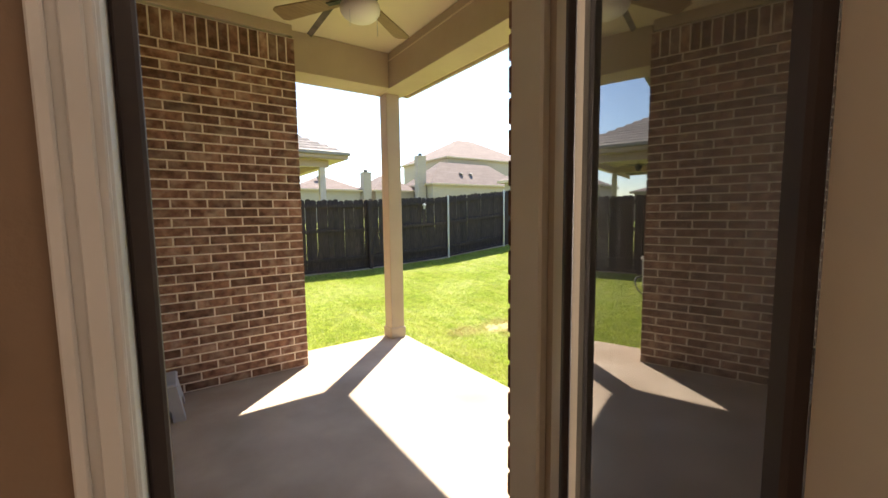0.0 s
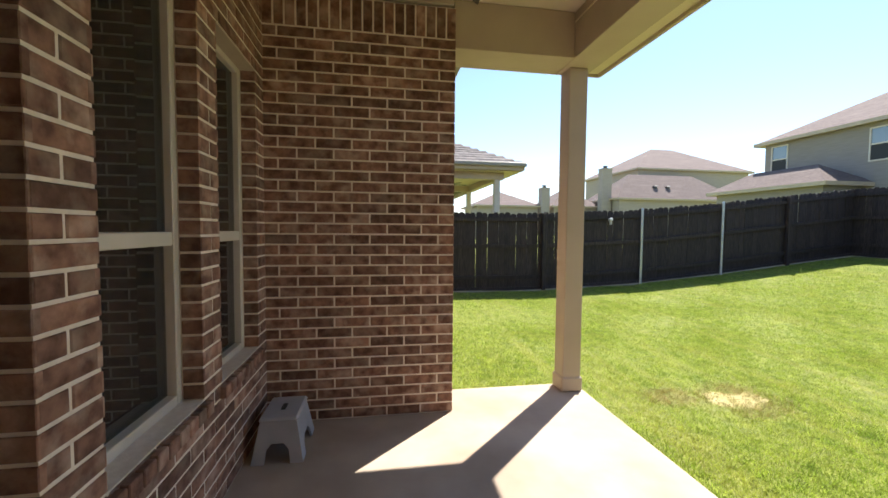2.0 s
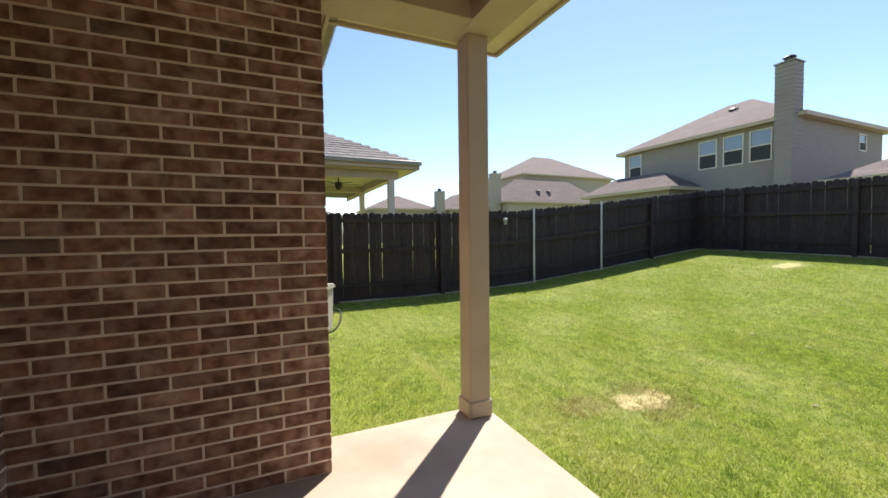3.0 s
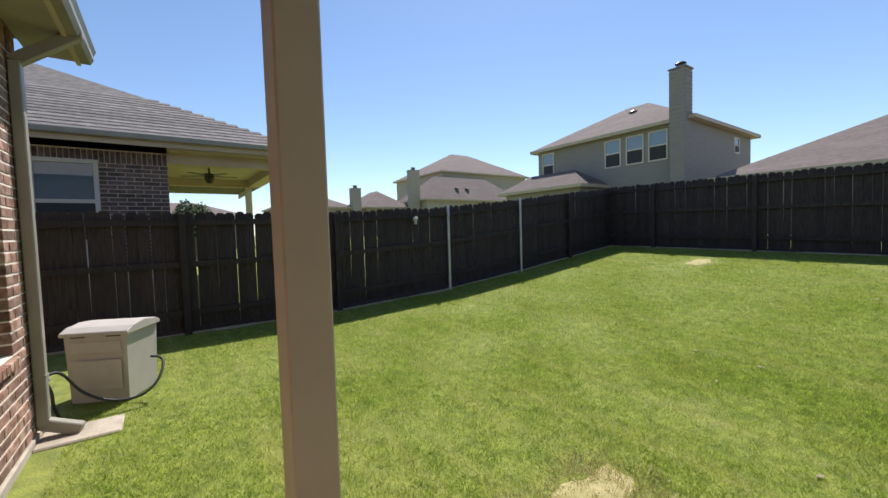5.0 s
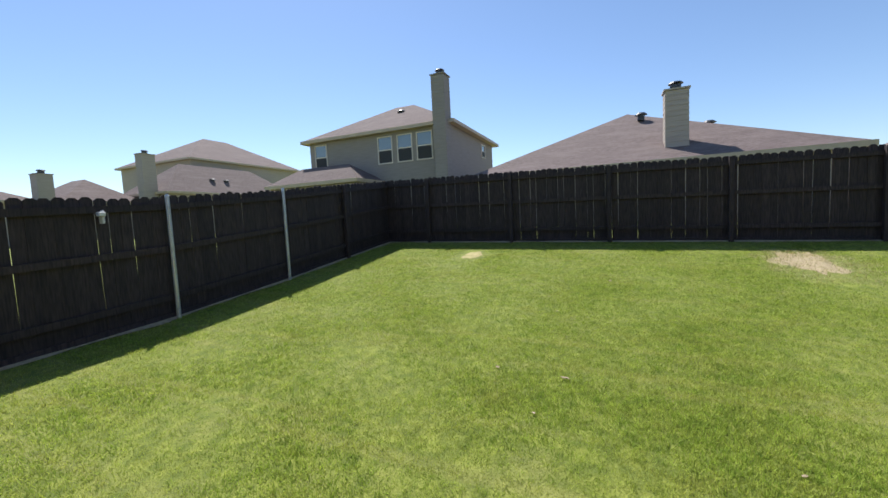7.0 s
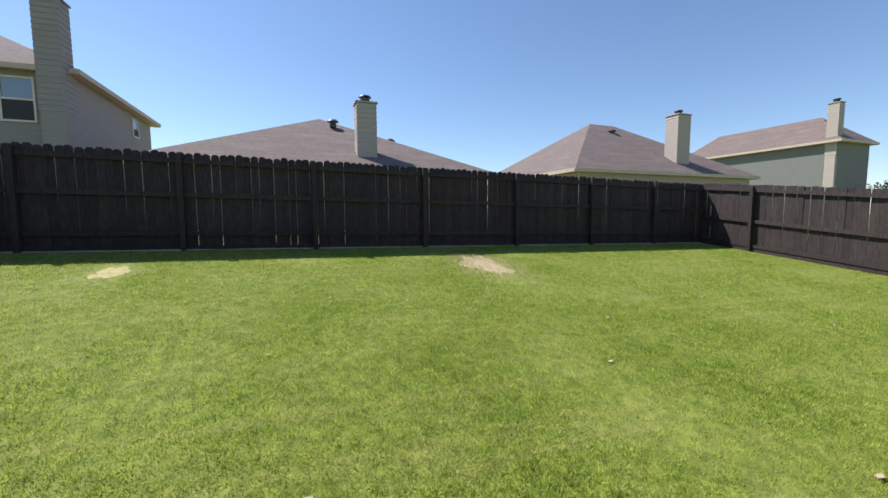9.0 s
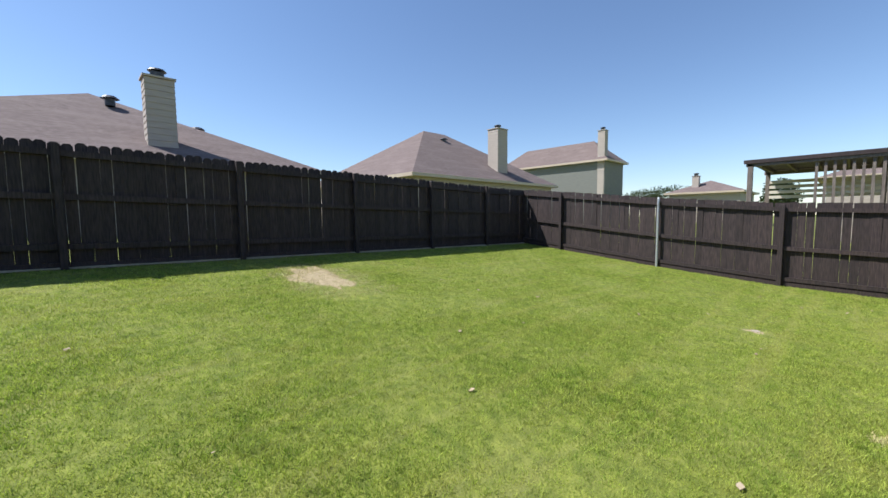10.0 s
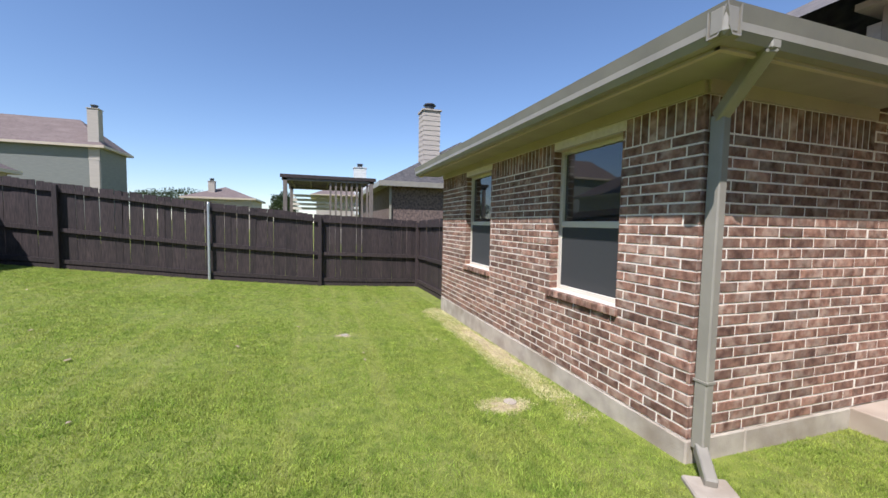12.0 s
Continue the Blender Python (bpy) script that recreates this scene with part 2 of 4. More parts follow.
def patch_amount(x, y):
    """Where the turf is worn to soil: 1 bare, 0 full grass."""
    a = 0.0
    for px, py, rx, ry in ((11.2, -0.5, 1.3, 0.65), (3.8, 2.9, 0.42, 0.3), (3.3, 3.0, 0.25, 0.2), (4.95, -1.35, 0.26, 0.17), (6.15, -3.85, 0.2, 0.13), (11.6, 5.4, 0.7, 0.4), (4.36, -3.2, 0.22, 2.2), (4.3, -5.0, 0.3, 0.8)):
        d = ((x - px) / rx) ** 2 + ((y - py) / ry) ** 2
        d *= 1 + 0.7 * noise.noise((x * 3, y * 3, 1.7))
        a = max(a, min(0.86, 0.8 * (1.45 - d)))
    return max(0.0, min(1.0, a))


gxs = sorted(set([-400, -150, -60, -25, -12] + [round(v, 2) for v in np.arange(-6, 16.01, 0.25)] + [20, 28, 40, 60, 150, 400]))
gys = sorted(set([-400, -150, -60, -25, -14] + [round(v, 2) for v in np.arange(-10.5, 10.51, 0.25)] + [14, 25, 60, 150, 400]))
verts = [(x, y, ground_z(x, y) + 0.012 * noise.noise((x * 0.9, y * 0.9, 0))) for y in gys for x in gxs]
nx = len(gxs)
faces = [(j * nx + i, j * nx + i + 1, (j + 1) * nx + i + 1, (j + 1) * nx + i) for j in range(len(gys) - 1) for i in range(nx - 1)]
gme = bpy.data.meshes.new("ground")
gme.from_pydata(verts, [], faces)
gme.materials.append(M_GRASS)
for p in gme.polygons:
    p.use_smooth = True
tagged(new("ground", gme), "mown green back lawn rising gently to the fence", "lawn", kind="structure")

# patio slab with a control joint
slab = part("patio", boxes((-0.2, 2.40, -0.28, 3.2, -0.2, 0.0), bevel=0.008), M_CONC)
tagged(slab, "stained pale concrete patio slab", "patio", kind="structure")


# ---------------------------------------------------------------- brick walls
BL, BH, JT = 0.254, 0.0762, 0.0125
BRICK_MESHES = {}
LATE = []


def brick_mesh(w, h):
    key = (round(w, 3), round(h, 3))
    if key not in BRICK_MESHES:
        bm = boxes((-w / 2, w / 2, -0.02, 0.0045, -h / 2, h / 2))
        es = [e for e in bm.edges if all(v.co.y > 0 for v in e.verts)]
        bmesh.ops.bevel(bm, geom=es, offset=0.004, segments=1, affect="EDGES")
        BRICK_MESHES[key] = mesh_of(bm, "brick", M_BRICK)
    return BRICK_MESHES[key]


def brick_cells(u0, u1, z0, z1, holes, soldier=True, phase=0.0):
    """Face rectangles (uc, zc, w, h) of a running-bond wall with a soldier course on top."""
    out = []
    rows = int(round((z1 - z0) / BH))
    stretch = rows - 3 if soldier else rows

    def put(a, b, c, d):
        segs = [(a, b)]
        for ha, hb, hc, hd in holes:
            if d > hc + 0.02 and c < hd - 0.02:
                nxt = []
                for s, e in segs:
                    if hb <= s or ha >= e:
                        nxt.append((s, e))
                        continue
                    if ha > s:
                        nxt.append((s, ha))
                    if hb < e:
                        nxt.append((hb, e))
                segs = nxt
        for s, e in segs:
            if e - s > 0.03:
                out.append(((s + e) / 2, (c + d) / 2, e - s, d - c))

    for r in range(stretch):
        z = z0 + r * BH
        u = u0 - ((BL / 2 + phase) if r % 2 else phase)
        while u < u1:
            a, b = max(u, u0), min(u + BL - JT, u1)
            if b - a > 0.02:
                put(a, b, z + JT / 2, z + BH - JT / 2)
            u += BL
    if soldier:
        z = z0 + stretch * BH
        u = u0
        while u < u1 - 0.02:
            put(u, min(u + BH - JT, u1), z + JT / 2, z1 - JT / 2)
            u += BH
    return out


def brick_wall(name, label, base, rz, u0, u1, z0, z1, holes, keep=300, thick=0.2, mid=0.0, phase=0.0, soldier=True, core=None):
    """Mortar core with openings, then the bricks on its outer face. u runs along the wall, +y out of it before the turn."""
    root = thing(name, label, "wall", kind="structure")
    m = pose(base[0], base[1], 0, 0, 0, rz)
    k0, k1 = core or (u0, u1)
    us = sorted({k0, k1, *[h[0] for h in holes], *[h[1] for h in holes]})
    bm = bmesh.new()
    for a, b in zip(us, us[1:]):
        cuts = sorted([(h[2], h[3]) for h in holes if h[0] < (a + b) / 2 < h[1]])
        z = z0
        for c, d in cuts:
            if c > z:
                box(bm, a, b, -thick, 0, z, c, m=m)
            z = d
        if z < z1:
            box(bm, a, b, -thick, 0, z, z1, m=m)
    part("mortar_core", bm, M_MORTAR, root, "sandy mortar")
    LATE.append((root, m, brick_cells(u0 - 0.004, u1 + 0.004, z0, z1, holes, soldier, phase), keep, mid))
    return root, m


def lay_bricks():
    for root, m, cells, keep, mid in LATE:
        cells = sorted(cells, key=lambda c: abs(c[0] - mid))
        for uc, zc, w, h in cells[:keep]:
            ob = new("brick", brick_mesh(w, h))
            ob.parent = root
            ob.matrix_basis = m @ pose(uc, random.uniform(-0.0015, 0.0015), zc, 0, random.uniform(-0.25, 0.25), random.uniform(-0.3, 0.3))
        if cells[keep:]:
            V, F = [], []
            for uc, zc, w, h in cells[keep:]:
                o = len(V)
                a, b, c, d = uc - w / 2, uc + w / 2, zc - h / 2, zc + h / 2
                e = 0.004
                p = 0.0045 + random.uniform(-0.0015, 0.0015)
                V += [m @ Vector(q) for q in ((a, -0.01, c), (b, -0.01, c), (b, -0.01, d), (a, -0.01, d), (a, p - e, c), (b, p - e, c), (b, p - e, d), (a, p - e, d), (a + e, p, c + e), (b - e, p, c + e), (b - e, p, d - e), (a + e, p, d - e))]
                F += [(o + 8, o + 9, o + 10, o + 11)]
                for i in range(4):
                    j = (i + 1) % 4
                    F += [(o + i, o + j, o + 4 + j, o + 4 + i), (o + 4 + i, o + 4 + j, o + 8 + j, o + 8 + i)]
            me = bpy.data.meshes.new("brickwork")
            me.from_pydata(V, [], F)
            me.materials.append(M_BRICK)
            bm = bmesh.new()
            bm.from_mesh(me)
            bmesh.ops.recalc_face_normals(bm, faces=bm.faces)
            bm.to_mesh(me)
            bm.free()
            ob = tagged(new("brickwork", me), "tumbled brown bricks", kind="stuff")
            ob.parent = root


def reveal_bricks(root, m, u, way, z0, z1, depth):
    """Brick ends lining one side of an opening; way is +1 where the opening lies towards +u."""
    n = int(round((z1 - z0) / BH))
    for k in range(n):
        z = z0 + k * BH
        bm = bmesh.new()
        a, b = sorted((u - way * 0.02, u + way * 0.006))
        box(bm, a, b, -depth, 0.0042, z + JT / 2, min(z + BH - JT / 2, z1 - 0.004), bevel=0.003)
        ob = part("brick", bm, M_BRICK, root)
        ob.matrix_basis = m


def window(name, label, base, rz, u0, u1, z0, z1, deep=0.09, sill=True, dark_backing=True, outside_screen=True, rail=None):
    """Single-hung vinyl window set back in its opening, on the wall frame used by brick_wall."""
    root = thing(name, label, "window", kind="structure")
    m = pose(base[0], base[1], 0, 0, 0, rz)
    f = 0.045
    y0, y1 = -deep - 0.06, -deep
    zm = rail or (z0 + z1) / 2 - 0.04
    part("window_frame", boxes((u0, u0 + f, y0, y1, z0, z1), (u1 - f, u1, y0, y1, z0, z1), (u0 + f, u1 - f, y0, y1, z1 - f, z1), (u0 + f, u1 - f, y0, y1, z0, z0 + f), bevel=0.004, m=m), M_VINYL, root, "cream vinyl frame")
    part("meeting_rail", boxes((u0 + f, u1 - f, y0 + 0.01, y1 - 0.004, zm - 0.03, zm + 0.03), bevel=0.004, m=m), M_VINYL, root)
    pa = part("pane", boxes((u0 + f, u1 - f, y0 + 0.02, y0 + 0.026, zm + 0.03, z1 - f), m=m), M_GLASS, root)
    pb = part("pane", boxes((u0 + f, u1 - f, y0 + 0.012, y0 + 0.018, z0 + f, zm - 0.03), m=m), M_GLASS, root)
    ys = y1 - 0.016 if outside_screen else y0 + 0.004
    sc = part("insect_screen", boxes((u0 + f, u1 - f, ys, ys + 0.004, z0 + f, zm - 0.03), m=m), M_SCREEN, root, "dark mesh screen over the lower sash")
    pa.visible_shadow = pb.visible_shadow = False
    # dark sheet added behind the panes to stand in for the unlit room
    if dark_backing:
        part("dark_backing", boxes((u0 + f, u1 - f, y0 - 0.08, y0 - 0.07, z0, z1), m=m), M_DARKBACK, root, "dark sheet in place of the unlit room")
    if sill:
        reveal_bricks(root, m, u0, 1, z0, z1, deep - 0.004)
        reveal_bricks(root, m, u1, -1, z0, z1, deep - 0.004)
        part("lintel", boxes((u0 + 0.008, u1 - 0.008, -deep + 0.003, 0.006, z1 - 0.014, z1 - 0.003), m=m), M_TRIM, root, "tan steel lintel")
        n = max(3, int(round((u1 - u0 + 0.06) / BH)))
        w = (u1 - u0 + 0.06) / n
        for i in range(n):
            a = u0 - 0.03 + i * w
            bm = bmesh.new()
            box(bm, a + 0.004, a + w - 0.004, -deep, 0.035, z0 - 0.075, z0 - 0.012, bevel=0.004)
            ob = part("sill_brick", bm, M_BRICK, root)
            ob.matrix_basis = m
    return root


# house corners: window wall x=-0.19, pier wall y=2.79, outer wall x=1.166, door wall y=-0.28, east wall x=4.15
W_HOLES = [(0.02, 0.92, 0.6096, 2.4384), (1.14, 1.80, 0.6096, 2.4384), (2.0, 2.62, 0.6096, 2.4384)]
# u runs towards -x-turned directions: for rz=-90 the outward face is +x and u runs along -y
winwall, wm = brick_wall("wall_west_patio", "tumbled brown brick patio wall with three tall windows", (-0.19, 0), -90, -2.79, 0.28, 0.0, 3.05,
                         [(-b, -a, c, d) for a, b, c, d in W_HOLES], keep=300, mid=-1.5)
for a, b, c, d in W_HOLES:
    window("window_1", "cream vinyl single-hung patio window with dark screen", (-0.19, 0), -90, -b, -a, c, d, outside_screen=False, rail=1.36)
pier, pm = brick_wall("wall_north_patio", "tumbled brown brick pier wall closing the patio", (1.166, 2.79), 180, 0.0, 1.356, 0.0, 3.05, [], keep=300, thick=0.2)
outer, om = brick_wall("wall_outer_north", "sunlit brown brick house wall beside the lawn", (0.99, 2.79), -90, -3.15, -0.3, 0.0, 3.05,
                       [(-2.55, -1.62, 0.6858, 2.286)], keep=260, mid=-2.2)
brick_wall("wall_pier_end", "brown brick end of the pier wall", (1.166, 2.79), -90, -0.3, 0.0, 0.0, 3.05, [], keep=100, thick=0.15, soldier=False, core=(-0.3, -0.206))
window("window_2", "cream vinyl window deep in brown brick", (0.99, 2.79), -90, -2.55, -1.62, 0.6858, 2.286)
brick_wall("wall_north_end", "brown brick end wall of the house", (0.99, 5.94), 0, -7.0, 0.0, 0.0, 3.05, [], keep=0, core=(-7.0, -0.204))
DOOR = (0.10, 0.885)
dwall, dwm = brick_wall("wall_door", "brown brick back wall with the patio door opening", (-0.19, -0.28), 0, 0.0, 2.56, 0.0, 3.05,
           [(DOOR[0] + 0.19, DOOR[1] + 0.19, 0.0, 2.1336)], keep=200, mid=1.6, thick=0.1)
reveal_bricks(dwall, dwm, DOOR[1] + 0.19, -1, 0.0, 2.1, 0.1)
reveal_bricks(dwall, dwm, DOOR[0] + 0.19, 1, 0.0, 2.1, 0.1)
brick_wall("wall_door_side", "sunlit brown brick wall beside the patio", (2.37, -0.28), 0, 0.0, 1.78, 0.0, 2.29, [], keep=260, mid=1.78, thick=0.1)
E_HOLES = [(-1.95, -0.98, 0.762, 2.2098), (-4.45, -3.48, 0.762, 2.2098)]
east, em = brick_wall("wall_east", "sunlit brown brick wall with two windows", (4.15, 0), -90, 0.28, 5.68, 0.0, 2.29,
                      [(-b, -a, c, d) for a, b, c, d in E_HOLES], keep=300, mid=0.28, core=(0.384, 5.476))
for a, b, c, d in E_HOLES:
    window("window_3", "cream vinyl single-hung window reflecting the fence", (4.15, 0), -90, -b, -a, c, d)
brick_wall("wall_south", "brown brick end wall", (4.15, -5.68), 180, 0.0, 8.0, 0.0, 2.29, [], keep=0)
fnd = part("foundation", boxes((3.6, 4.165, -5.69, -0.265, -0.5, -0.004), (2.345, 3.6, -0.7, -0.265, -0.5, -0.004), (0.6, 1.005, 3.12, 5.95, -0.5, -0.004), bevel=0.01), M_FOUND)
tagged(fnd, "rough exposed concrete foundation edge below the brick", "foundation", kind="structure")

# ---------------------------------------------------------------- patio roof
ceil = part("ceiling", boxes((-0.4, 2.5, -0.4, 3.2, 3.15, 3.2)), M_SOFFIT)
tagged(ceil, "cream painted patio ceiling", "ceiling", kind="structure")
trimm = part("trim", boxes((-0.185, 1.15, 2.755, 2.782, 3.055, 3.15), (-0.182, -0.155, -0.27, 2.75, 3.055, 3.15), (-0.15, 2.08, -0.272, -0.245, 3.055, 3.15), bevel=0.004), M_TRIM)
tagged(trimm, "tan frieze board under the patio ceiling", "trim", kind="structure")
beam = thing("patio_beam", "tan boxed beam framing the open patio sides", "beam", kind="structure")
part("beam_side", boxes((1.172, 2.15, 2.85, 3.18, 2.79, 3.148), bevel=0.004), M_TRIM, beam)
part("beam_side", boxes((2.15, 2.42, -0.27, 3.18, 2.788, 3.148), bevel=0.004), M_TRIM, beam)
part("beam_seam", boxes((2.142, 2.149, -0.27, 2.84, 3.06, 3.072)), M_SOFFIT, beam, "pale batten along the beam")
col = thing("patio_post", "square tan painted post at the slab corner", "post", (2.275, 3.09, 0))
part("shaft", boxes((-0.084, 0.084, -0.084, 0.084, 0.12, 2.788), bevel=0.008), M_TRIM, col)
part("base_trim", boxes((-0.098, 0.098, -0.098, 0.098, 0.0, 0.13), bevel=0.012), M_TRIM, col)


def eave(name, p, q, inward, z, wide, drop=0.14, gutter=True, gext=0.0, label="tan soffit and metal gutter"):
    """Level soffit from the wall line out to a fascia with a gutter, from p to q (outer edge); inward is the way to the wall."""
    root = thing(name, label, "eave", kind="structure")
    p, q, w = Vector((*p, 0)), Vector((*q, 0)), Vector((*inward, 0))
    d = (q - p)
    def strip(a0, a1, z0, z1):
        bm = bmesh.new()
        prism(bm, [p + w * a0 + Vector((0, 0, z0)), p + w * a1 + Vector((0, 0, z0)), p + w * a1 + Vector((0, 0, z1)), p + w * a0 + Vector((0, 0, z1))], d)
        return bm
    # guttered eaves get the soffit colour that has shade painted in
    part("soffit", strip(0.03, wide, z + 0.03, z + 0.05), M_EAVESHADE if gutter else M_SOFFIT, root)
    part("fascia", strip(0.0, 0.03, z, z + drop), M_TRIM, root)
    if gutter:
        g = bmesh.new()
        pts = [(0.0, drop), (0.0, 0.02), (-0.06, 0.02), (-0.085, 0.06), (-0.085, 0.10), (-0.105, drop), (-0.095, drop), (-0.075, 0.10), (-0.075, 0.06), (-0.058, 0.03), (-0.008, 0.03), (-0.008, drop)]
        prism(g, [p + w * a + Vector((0, 0, z + b)) for a, b in pts], d + d.normalized() * gext)
        part("gutter", g, M_GUTTER, root, "ogee metal gutter")
    return root


eave("eave_patio_north", (1.33, 3.65), (2.83, 3.65), (0, -1), 2.98, 0.75, gutter=False)
eave("eave_patio_east", (2.83, 0.02), (2.83, 3.62), (-1, 0), 2.975, 0.62, gutter=False)
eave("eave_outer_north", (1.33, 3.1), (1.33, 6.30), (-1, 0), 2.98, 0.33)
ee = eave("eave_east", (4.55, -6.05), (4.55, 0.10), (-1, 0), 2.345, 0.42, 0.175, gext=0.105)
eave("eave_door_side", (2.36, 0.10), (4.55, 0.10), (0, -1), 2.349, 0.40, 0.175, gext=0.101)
part("gutter_corner", boxes((4.552, 4.652, 0.102, 0.202, 2.367, 2.518), bevel=0.02), M_GUTTER, ee, "mitred gutter corner")
frz = part("frieze", boxes((4.14, 4.17, -5.68, -0.28, 2.292, 2.42), (2.37, 4.14, -0.30, -0.26, 2.292, 2.42)), M_TRIM)
tagged(frz, "tan frieze board under the eave", "trim", kind="structure")


def hip_roof_bm(x0, x1, y0, y1, ze, rise, closed=True):
    bm = bmesh.new()
    dx, dy = x1 - x0, y1 - y0
    h = min(dx, dy) / 2
    if dx >= dy:
        r = [(x0 + h, (y0 + y1) / 2), (x1 - h, (y0 + y1) / 2)]
    else:
        r = [((x0 + x1) / 2, y0 + h), ((x0 + x1) / 2, y1 - h)]
    for off in (0,):
        c = [bm.verts.new(p) for p in ((x0, y0, ze), (x1, y0, ze), (x1, y1, ze), (x0, y1, ze))]
        a, b = [bm.verts.new((*p, ze + rise)) for p in r]
        if dx >= dy:
            bm.faces.new((c[0], c[1], b, a)), bm.faces.new((c[1], c[2], b)), bm.faces.new((c[2], c[3], a, b)), bm.faces.new((c[3], c[0], a))
        else:
            bm.faces.new((c[0], c[1], a)), bm.faces.new((c[1], c[2], b, a)), bm.faces.new((c[2], c[3], b)), bm.faces.new((c[3], c[0], a, b))
        if closed:
            bm.faces.new(c[::-1])
    return bm


roof = part("roof", hip_roof_bm(-9, 2.85, -2.5, 3.67, 3.13, 1.7, False), M_SHINGG)
tagged(roof, "grey shingled hip roof over the patio", "roof", kind="structure")
roof2 = part("roof", hip_roof_bm(-9, 1.35, 1.0, 6.32, 3.125, 1.6, False), M_SHINGG)
tagged(roof2, "grey shingled roof of the north wing", "roof", kind="structure")
bm = bmesh.new()
ra, rb, rr, rc, rd = [bm.verts.new(p) for p in ((4.57, 0.12, 2.53), (4.57, -6.07, 2.53), (1.43, -3.0, 4.35), (2.37, 0.12, 2.53), (-4, -6.07, 2.53))]
bm.faces.new((ra, rb, rr)), bm.faces.new((ra, rr, rc)), bm.faces.new((rb, rd, rr))
roof3 = part("roof", bm, M_SHINGG)
tagged(roof3, "grey shingled hip roof of the east wing", "roof", kind="structure")

# ---------------------------------------------------------------- room behind the door
# fill lamps added inside the covered east windows to brighten the room
for yy in (-1.465, -3.965):
    lamp = new("room_fill", bpy.data.lights.new("room_fill", "AREA"))
    lamp.data.shape, lamp.data.size, lamp.data.size_y, lamp.data.energy = "RECTANGLE", 0.8, 1.4, 54
    lamp.data.color = (1.0, 0.93, 0.84)
    lamp.matrix_world = look((3.87, yy, 1.45), (0, yy, 1.2))
room = thing("wall_interior", "tan painted room wall round the patio door", "wall", kind="structure")
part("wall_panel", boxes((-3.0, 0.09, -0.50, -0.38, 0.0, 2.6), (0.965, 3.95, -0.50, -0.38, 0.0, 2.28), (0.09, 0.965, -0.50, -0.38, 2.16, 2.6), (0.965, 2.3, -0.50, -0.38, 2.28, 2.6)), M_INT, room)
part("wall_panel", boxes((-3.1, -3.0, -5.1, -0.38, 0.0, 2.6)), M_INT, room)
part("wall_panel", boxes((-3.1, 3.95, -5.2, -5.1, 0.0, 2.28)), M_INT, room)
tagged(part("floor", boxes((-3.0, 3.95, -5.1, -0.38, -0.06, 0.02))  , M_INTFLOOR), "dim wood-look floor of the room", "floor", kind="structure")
tagged(part("ceiling", boxes((-3.1, 2.3, -5.2, -0.38, 2.6, 2.66), (2.3, 3.95, -5.2, -0.38, 2.28, 2.33)), M_WHITE), "white room ceiling", "ceiling", kind="structure")
cas = thing("door_casing", "white moulded casing and jamb round the patio door", "trim", kind="structure")
part("jamb", boxes((0.095, 0.128, -0.50, -0.29, 0.02, 2.1), bevel=0.004), M_WHITE, cas)
part("jamb", boxes((0.895, 0.925, -0.50, -0.29, 0.02, 2.1), bevel=0.004), M_TRIM, cas)
part("brick_mould", boxes((0.862, 0.894, -0.40, -0.30, 0.023, 2.068), bevel=0.006), M_VINYL, cas, "cream outer door moulding")
part("brick_mould", boxes((0.129, 0.142, -0.379, -0.284, 0.023, 2.068), bevel=0.003), M_VINYL, cas, "cream outer door moulding")
part("head_jamb", boxes((0.128, 0.895, -0.50, -0.29, 2.07, 2.1)), M_WHITE, cas)
part("casing", boxes((0.078, 0.126, -0.512, -0.502, 0.02, 2.18), (0.08, 0.092, -0.522, -0.5125, 0.02, 2.18), (0.10, 0.118, -0.518, -0.5125, 0.02, 2.18), bevel=0.002), M_WHITE, cas)
part("casing", boxes((0.913, 0.998, -0.512, -0.502, 0.02, 2.18), (0.97, 0.99, -0.52, -0.5125, 0.02, 2.18), bevel=0.002), M_WHITE, cas)
part("weatherstrip", boxes((0.129, 0.153, -0.43, -0.382, 0.023, 2.068), bevel=0.004), M_DARKSEAL, cas, "dark rubber weatherstrip")
part("threshold", boxes((0.10, 0.885, -0.50, -0.27, 0.0, 0.022), bevel=0.006), M_STEEL, cas, "metal threshold")
sw = thing("light_switch", "white wall switch plate beside the door", "switch", (0.0, -0.503, 1.37))
part("plate", boxes((-0.035, 0.035, -0.006, 0.0, -0.06, 0.06), bevel=0.003), M_WHITE, sw)
part("toggle", boxes((-0.012, 0.012, -0.012, -0.006, -0.03, 0.03), bevel=0.003), M_WHITE, sw)

door = thing("door_1", "open tan patio door with a tall glass pane", "door", (0.875, -0.455, 0.03), kind="structure")
door.rotation_euler = (0, 0, radians(55))
part("stile", boxes((-0.105, 0.0, -0.022, 0.022, 0, 2.03), bevel=0.003), M_VINYL, door)
part("stile", boxes((-0.74, -0.61, -0.022, 0.022, 0, 2.03), bevel=0.003), M_VINYL, door)
part("rail", boxes((-0.61, -0.105, -0.022, 0.022, 1.90, 2.03)), M_TRIM, door)
part("rail", boxes((-0.61, -0.105, -0.022, 0.022, 0.0, 0.22)), M_TRIM, door)
part("glazing_bead", boxes((-0.125, -0.105, 0.018, 0.034, 0.22, 1.90), (-0.61, -0.59, 0.018, 0.034, 0.22, 1.90), (-0.59, -0.125, 0.018, 0.034, 0.22, 0.24), (-0.59, -0.125, 0.018, 0.034, 1.88, 1.90), bevel=0.003), M_DARKSEAL, door)
